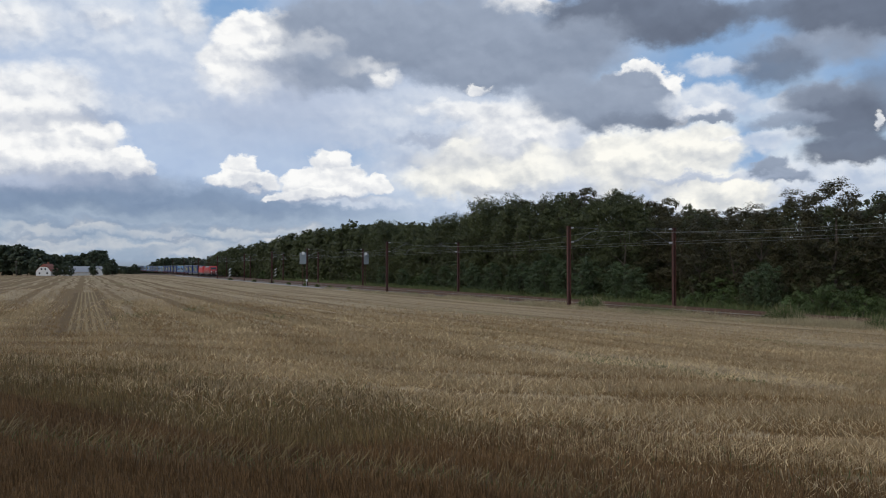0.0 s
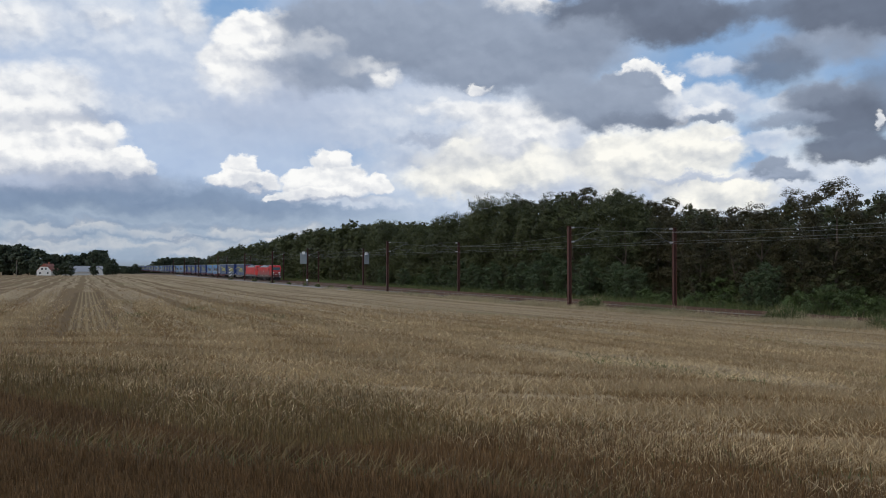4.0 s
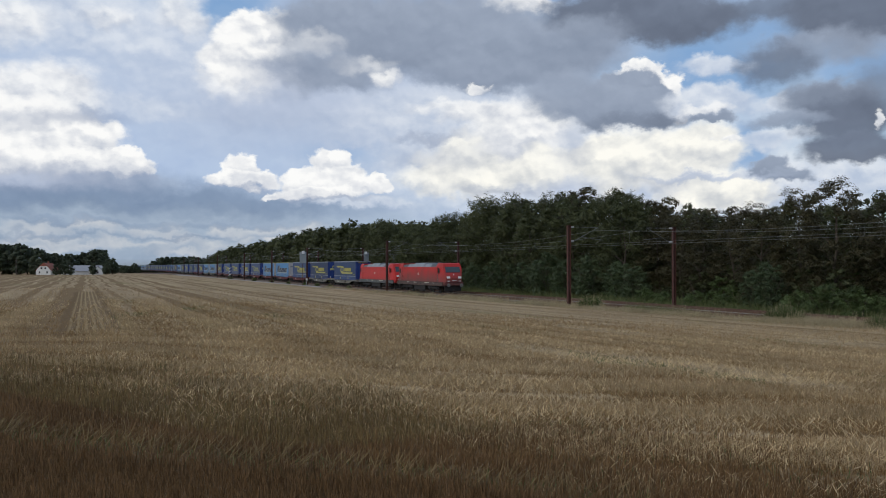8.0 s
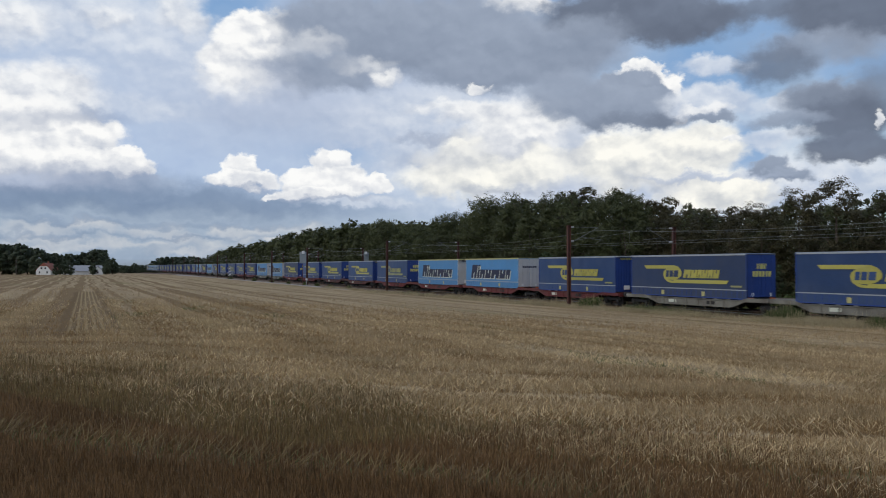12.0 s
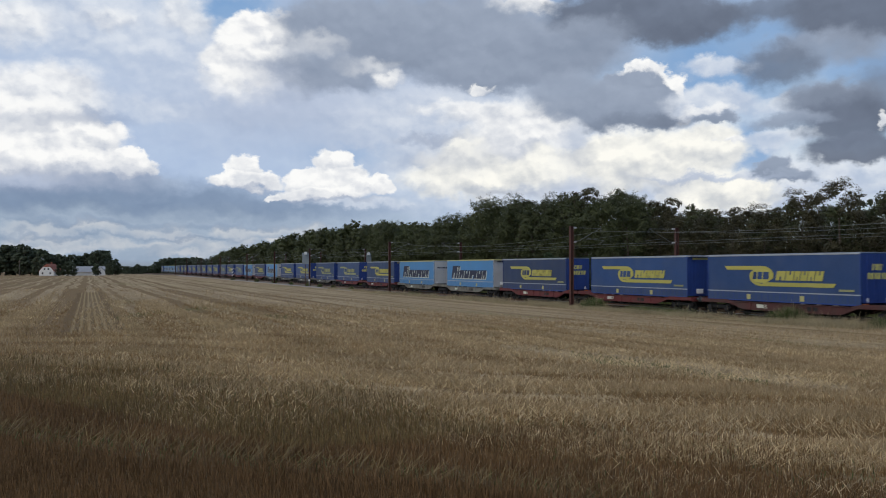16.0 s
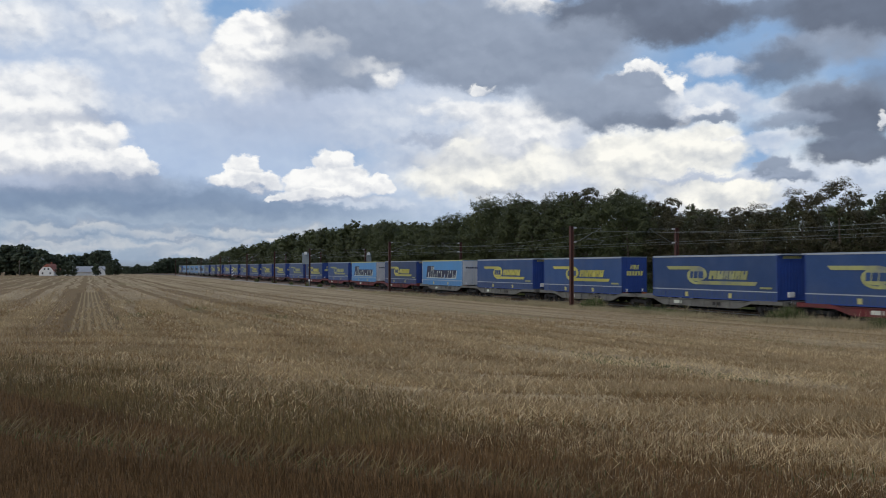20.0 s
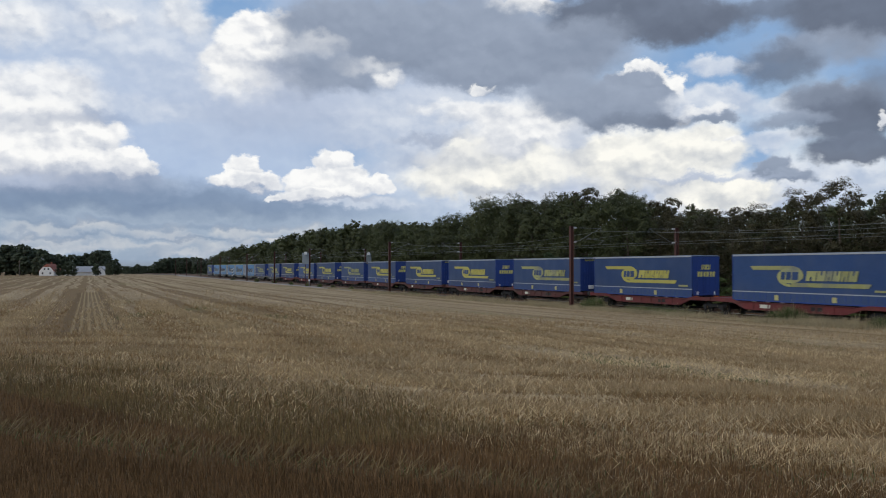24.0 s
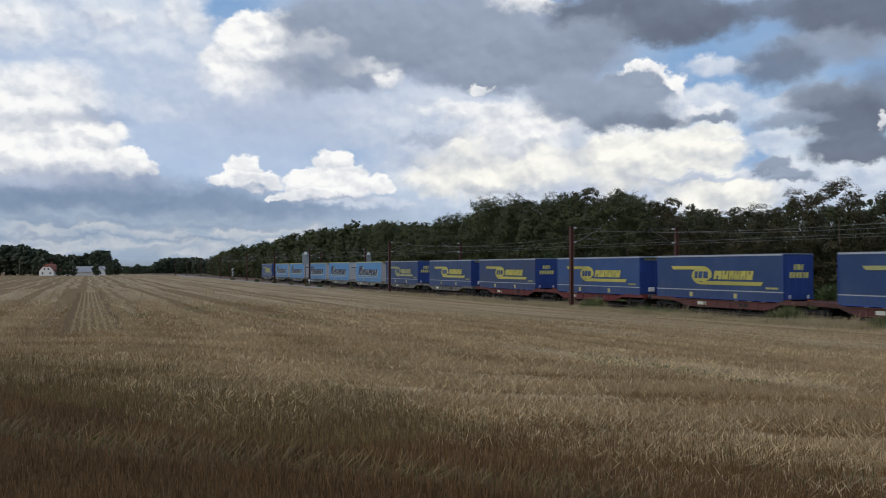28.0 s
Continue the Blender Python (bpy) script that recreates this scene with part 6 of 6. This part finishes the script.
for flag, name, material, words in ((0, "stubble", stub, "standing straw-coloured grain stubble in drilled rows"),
                                    (1, "headland_stubble", stub_shaded, "upright weathered brown stubble on the headland, darkened for cloud shade"),
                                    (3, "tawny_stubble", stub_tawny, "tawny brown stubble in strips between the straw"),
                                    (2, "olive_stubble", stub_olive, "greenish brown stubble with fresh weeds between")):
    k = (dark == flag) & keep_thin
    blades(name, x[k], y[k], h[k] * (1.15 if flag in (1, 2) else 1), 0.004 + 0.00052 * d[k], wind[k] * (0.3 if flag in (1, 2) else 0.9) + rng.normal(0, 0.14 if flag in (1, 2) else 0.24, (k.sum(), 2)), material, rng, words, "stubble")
# straw lying across it, combed one way in drifts
x, y, d = scatter(270000, 5.3, 92, rng, 0.85)
dens = 0.7 * patchy(x, y, 0.30, 4) + 0.4 * np.sin(x * 0.62 + 1.0) + 1.1 * swaths(x, y)
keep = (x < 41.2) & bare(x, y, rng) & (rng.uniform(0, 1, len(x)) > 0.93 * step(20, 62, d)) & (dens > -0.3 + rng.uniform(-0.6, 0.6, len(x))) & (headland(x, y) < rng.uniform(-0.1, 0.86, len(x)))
x, y, d = x[keep], y[keep], d[keep]
w = 0.9 + 3.0 * patchy(x, y, 1.1, 33) + rng.normal(0, 1.7, len(x))
lean = np.stack([np.cos(w), np.sin(w)], 1) * rng.uniform(0.8, 1.36, len(x))[:, None]
straw = leafy("loose_straw", (0.54, 0.40, 0.215), (0.70, 0.545, 0.325), 0)
blades("loose_straw", x, y, rng.uniform(0.045, 0.115, len(x)), 0.005 + 0.00055 * d, lean, straw, rng,
       "pale loose straw lying over the stubble", "straw", ground_z(x, y) + rng.uniform(0.02, 0.08, len(x)))
# flattened stalks along the old rut
n = 1500
u = rng.uniform(-0.35, 1, n)
x, y = -3.6 + 7.2 * u + rng.normal(0, 0.09, n), 12.6 - 7.7 * u + rng.normal(0, 0.09, n)
w = rng.normal(0.55, 0.8, n)
blades("rut_straw", x, y, rng.uniform(0.14, 0.26, n), np.full(n, 0.008), np.stack([np.cos(w), np.sin(w)], 1) * rng.uniform(0.8, 1.3, n)[:, None], stub_olive, rng,
       "brown stalks pressed flat along an old wheel rut", "straw", ground_z(x, y) + 0.03)
# green weeds between the stalks
x, y, d = scatter(90000, 5.3, 40, rng, 0.9)
hl = headland(x, y)
keep = (x < 38) & ((patchy(x, y, 0.9, 9) + 0.25 * hl > 0.9) | ((hl > 0.1) & (hl < 0.75) & (rng.uniform(0, 1, len(x)) < 0.14)) | ((rut(x, y) < 0.3) & (rng.uniform(0, 1, len(x)) < 0.35)))
x, y, d = x[keep], y[keep], d[keep]
blades("weeds", x, y, rng.uniform(0.05, 0.12, len(x)), 0.006 + 0.0005 * d, rng.normal(0, 0.5, (len(x), 2)), M["grass"], rng, "green volunteer weeds among the stubble", "weeds")
# verge between field and railway
n = 140000
y = rng.uniform(8, 130, n)
x = 39.4 + rng.gamma(2.4, 0.55, n)
keep = (x < 42.2) & (patchy(x, y, 1.3, 12) + rng.normal(0, 0.5, n) > -0.05 + 0.5 * (x > 41.2)) & (y < 70 + 50 * rng.uniform(0, 1, n))
x, y = x[keep], y[keep]
green = patchy(x, y, 0.6, 13) + rng.normal(0, 0.45, len(x)) + 0.55 * (x - 40.7) > 0.35
low = 0.45 + 0.55 * step(39.8, 41.0, x)
for flag, name, material, hh, words in ((False, "dry_verge_grass", M["dry_grass"], 0.50, "dry yellow grass on the railway verge"),
                                        (True, "verge_grass", M["grass"], 0.50, "green grass and weeds on the railway verge")):
    k = green == flag
    tall = np.where(rng.uniform(0, 1, k.sum()) < 0.06, 1.7, 1.0)
    blades(name, x[k], y[k], rng.uniform(0.3, 1.2, k.sum()) * hh * low[k] * tall, np.full(k.sum(), 0.018), rng.normal(0, 0.35, (k.sum(), 2)), material, rng, words, "grass")
# pale dry fringe where the field ends
n = 26000
y, x = rng.uniform(8, 150, n), rng.normal(39.5, 0.5, n)
keep = patchy(x, y, 0.9, 15) + rng.normal(0, 0.5, n) > -0.3
x, y = x[keep], y[keep]
blades("field_edge_grass", x, y, rng.uniform(0.15, 0.42, len(x)), np.full(len(x), 0.017), rng.normal(0, 0.4, (len(x), 2)), M["dry_grass"], rng, "pale dry grass fringe along the field's edge", "grass")
# grass at the wood's foot
n = 40000
y, x = rng.uniform(-5, 260, n), 51.3 + rng.gamma(2.0, 1.1, n)
keep = x < 60
x, y = x[keep], y[keep]
blades("trackside_grass", x, y, rng.uniform(0.35, 1.1, len(x)), np.full(len(x), 0.035), rng.normal(0, 0.3, (len(x), 2)), M["grass"], rng, "rough green grass between the track and the wood", "grass")

# single clumps on the near verge
def make_weeds(seed, height, radius, count, material, label):
    """A clump of upright grass and weed stalks."""
    rng = np.random.default_rng(seed)
    t = thing("weed_clump", label, "weeds", "weed clumps on the verge")
    w, r = rng.uniform(0, 6.28, count), radius * np.sqrt(rng.uniform(0, 1, count))
    x, y = np.cos(w) * r, np.sin(w) * r
    h = height * (1 - 0.6 * (r / radius) ** 2) * rng.uniform(0.55, 1.1, count)
    for name, pick, mm in (("foliage", rng.uniform(0, 1, count) < 0.82, material), ("dry_foliage", None, M["dry_grass"])):
        if pick is None:
            pick = ~last
        last = pick
        n = int(pick.sum())
        b = blades(name, x[pick], y[pick], h[pick] * (1.0 if mm is material else 1.25), np.full(n, 0.022 if mm is material else 0.012), rng.normal(0, 0.28, (n, 2)) + np.stack([x[pick], y[pick]], 1) * 0.25, mm, rng, "", "", np.zeros(n))
        b.parent = t
        del b["kind"]
    return t


clumps = [make_weeds(150, 1.15, 0.7, 1700, M["leaf_bright"], "green bushy weeds at the field's edge"), make_weeds(151, 1.0, 0.8, 1500, M["leaf_bright"], "tall green grass and weeds at the field's edge")]
plant(clumps, [(41.0, 65.4, 1.0), (40.9, 64.4, 0.9), (41.1, 66.8, 0.6), (41.2, 43.6, 0.8), (41.2, 42.4, 0.95), (41.2, 41.4, 0.65), (41.0, 35.6, 0.7), (41.1, 34.4, 0.8), (40.9, 33.2, 0.7),
               (40.9, 140, 0.55), (40.9, 152, 0.6), (40.8, 161, 0.6), (40.9, 171, 0.65), (40.8, 186, 0.55), (40.6, 203, 0.7), (40.2, 224, 0.8), (40.0, 262, 0.8)], rng)


def motions():
    """The train runs at a steady 100 km/h."""
    for ob, offset in TRAIN:
        walk(ob, [(0.0, pose(TRACKS[0], HEAD + offset, 0)), (14.0, pose(TRACKS[0], HEAD + offset - SPEED * 14.0, 0)),
                  (28.0, pose(TRACKS[0], HEAD + offset - SPEED * 28.0, 0))])


motions()
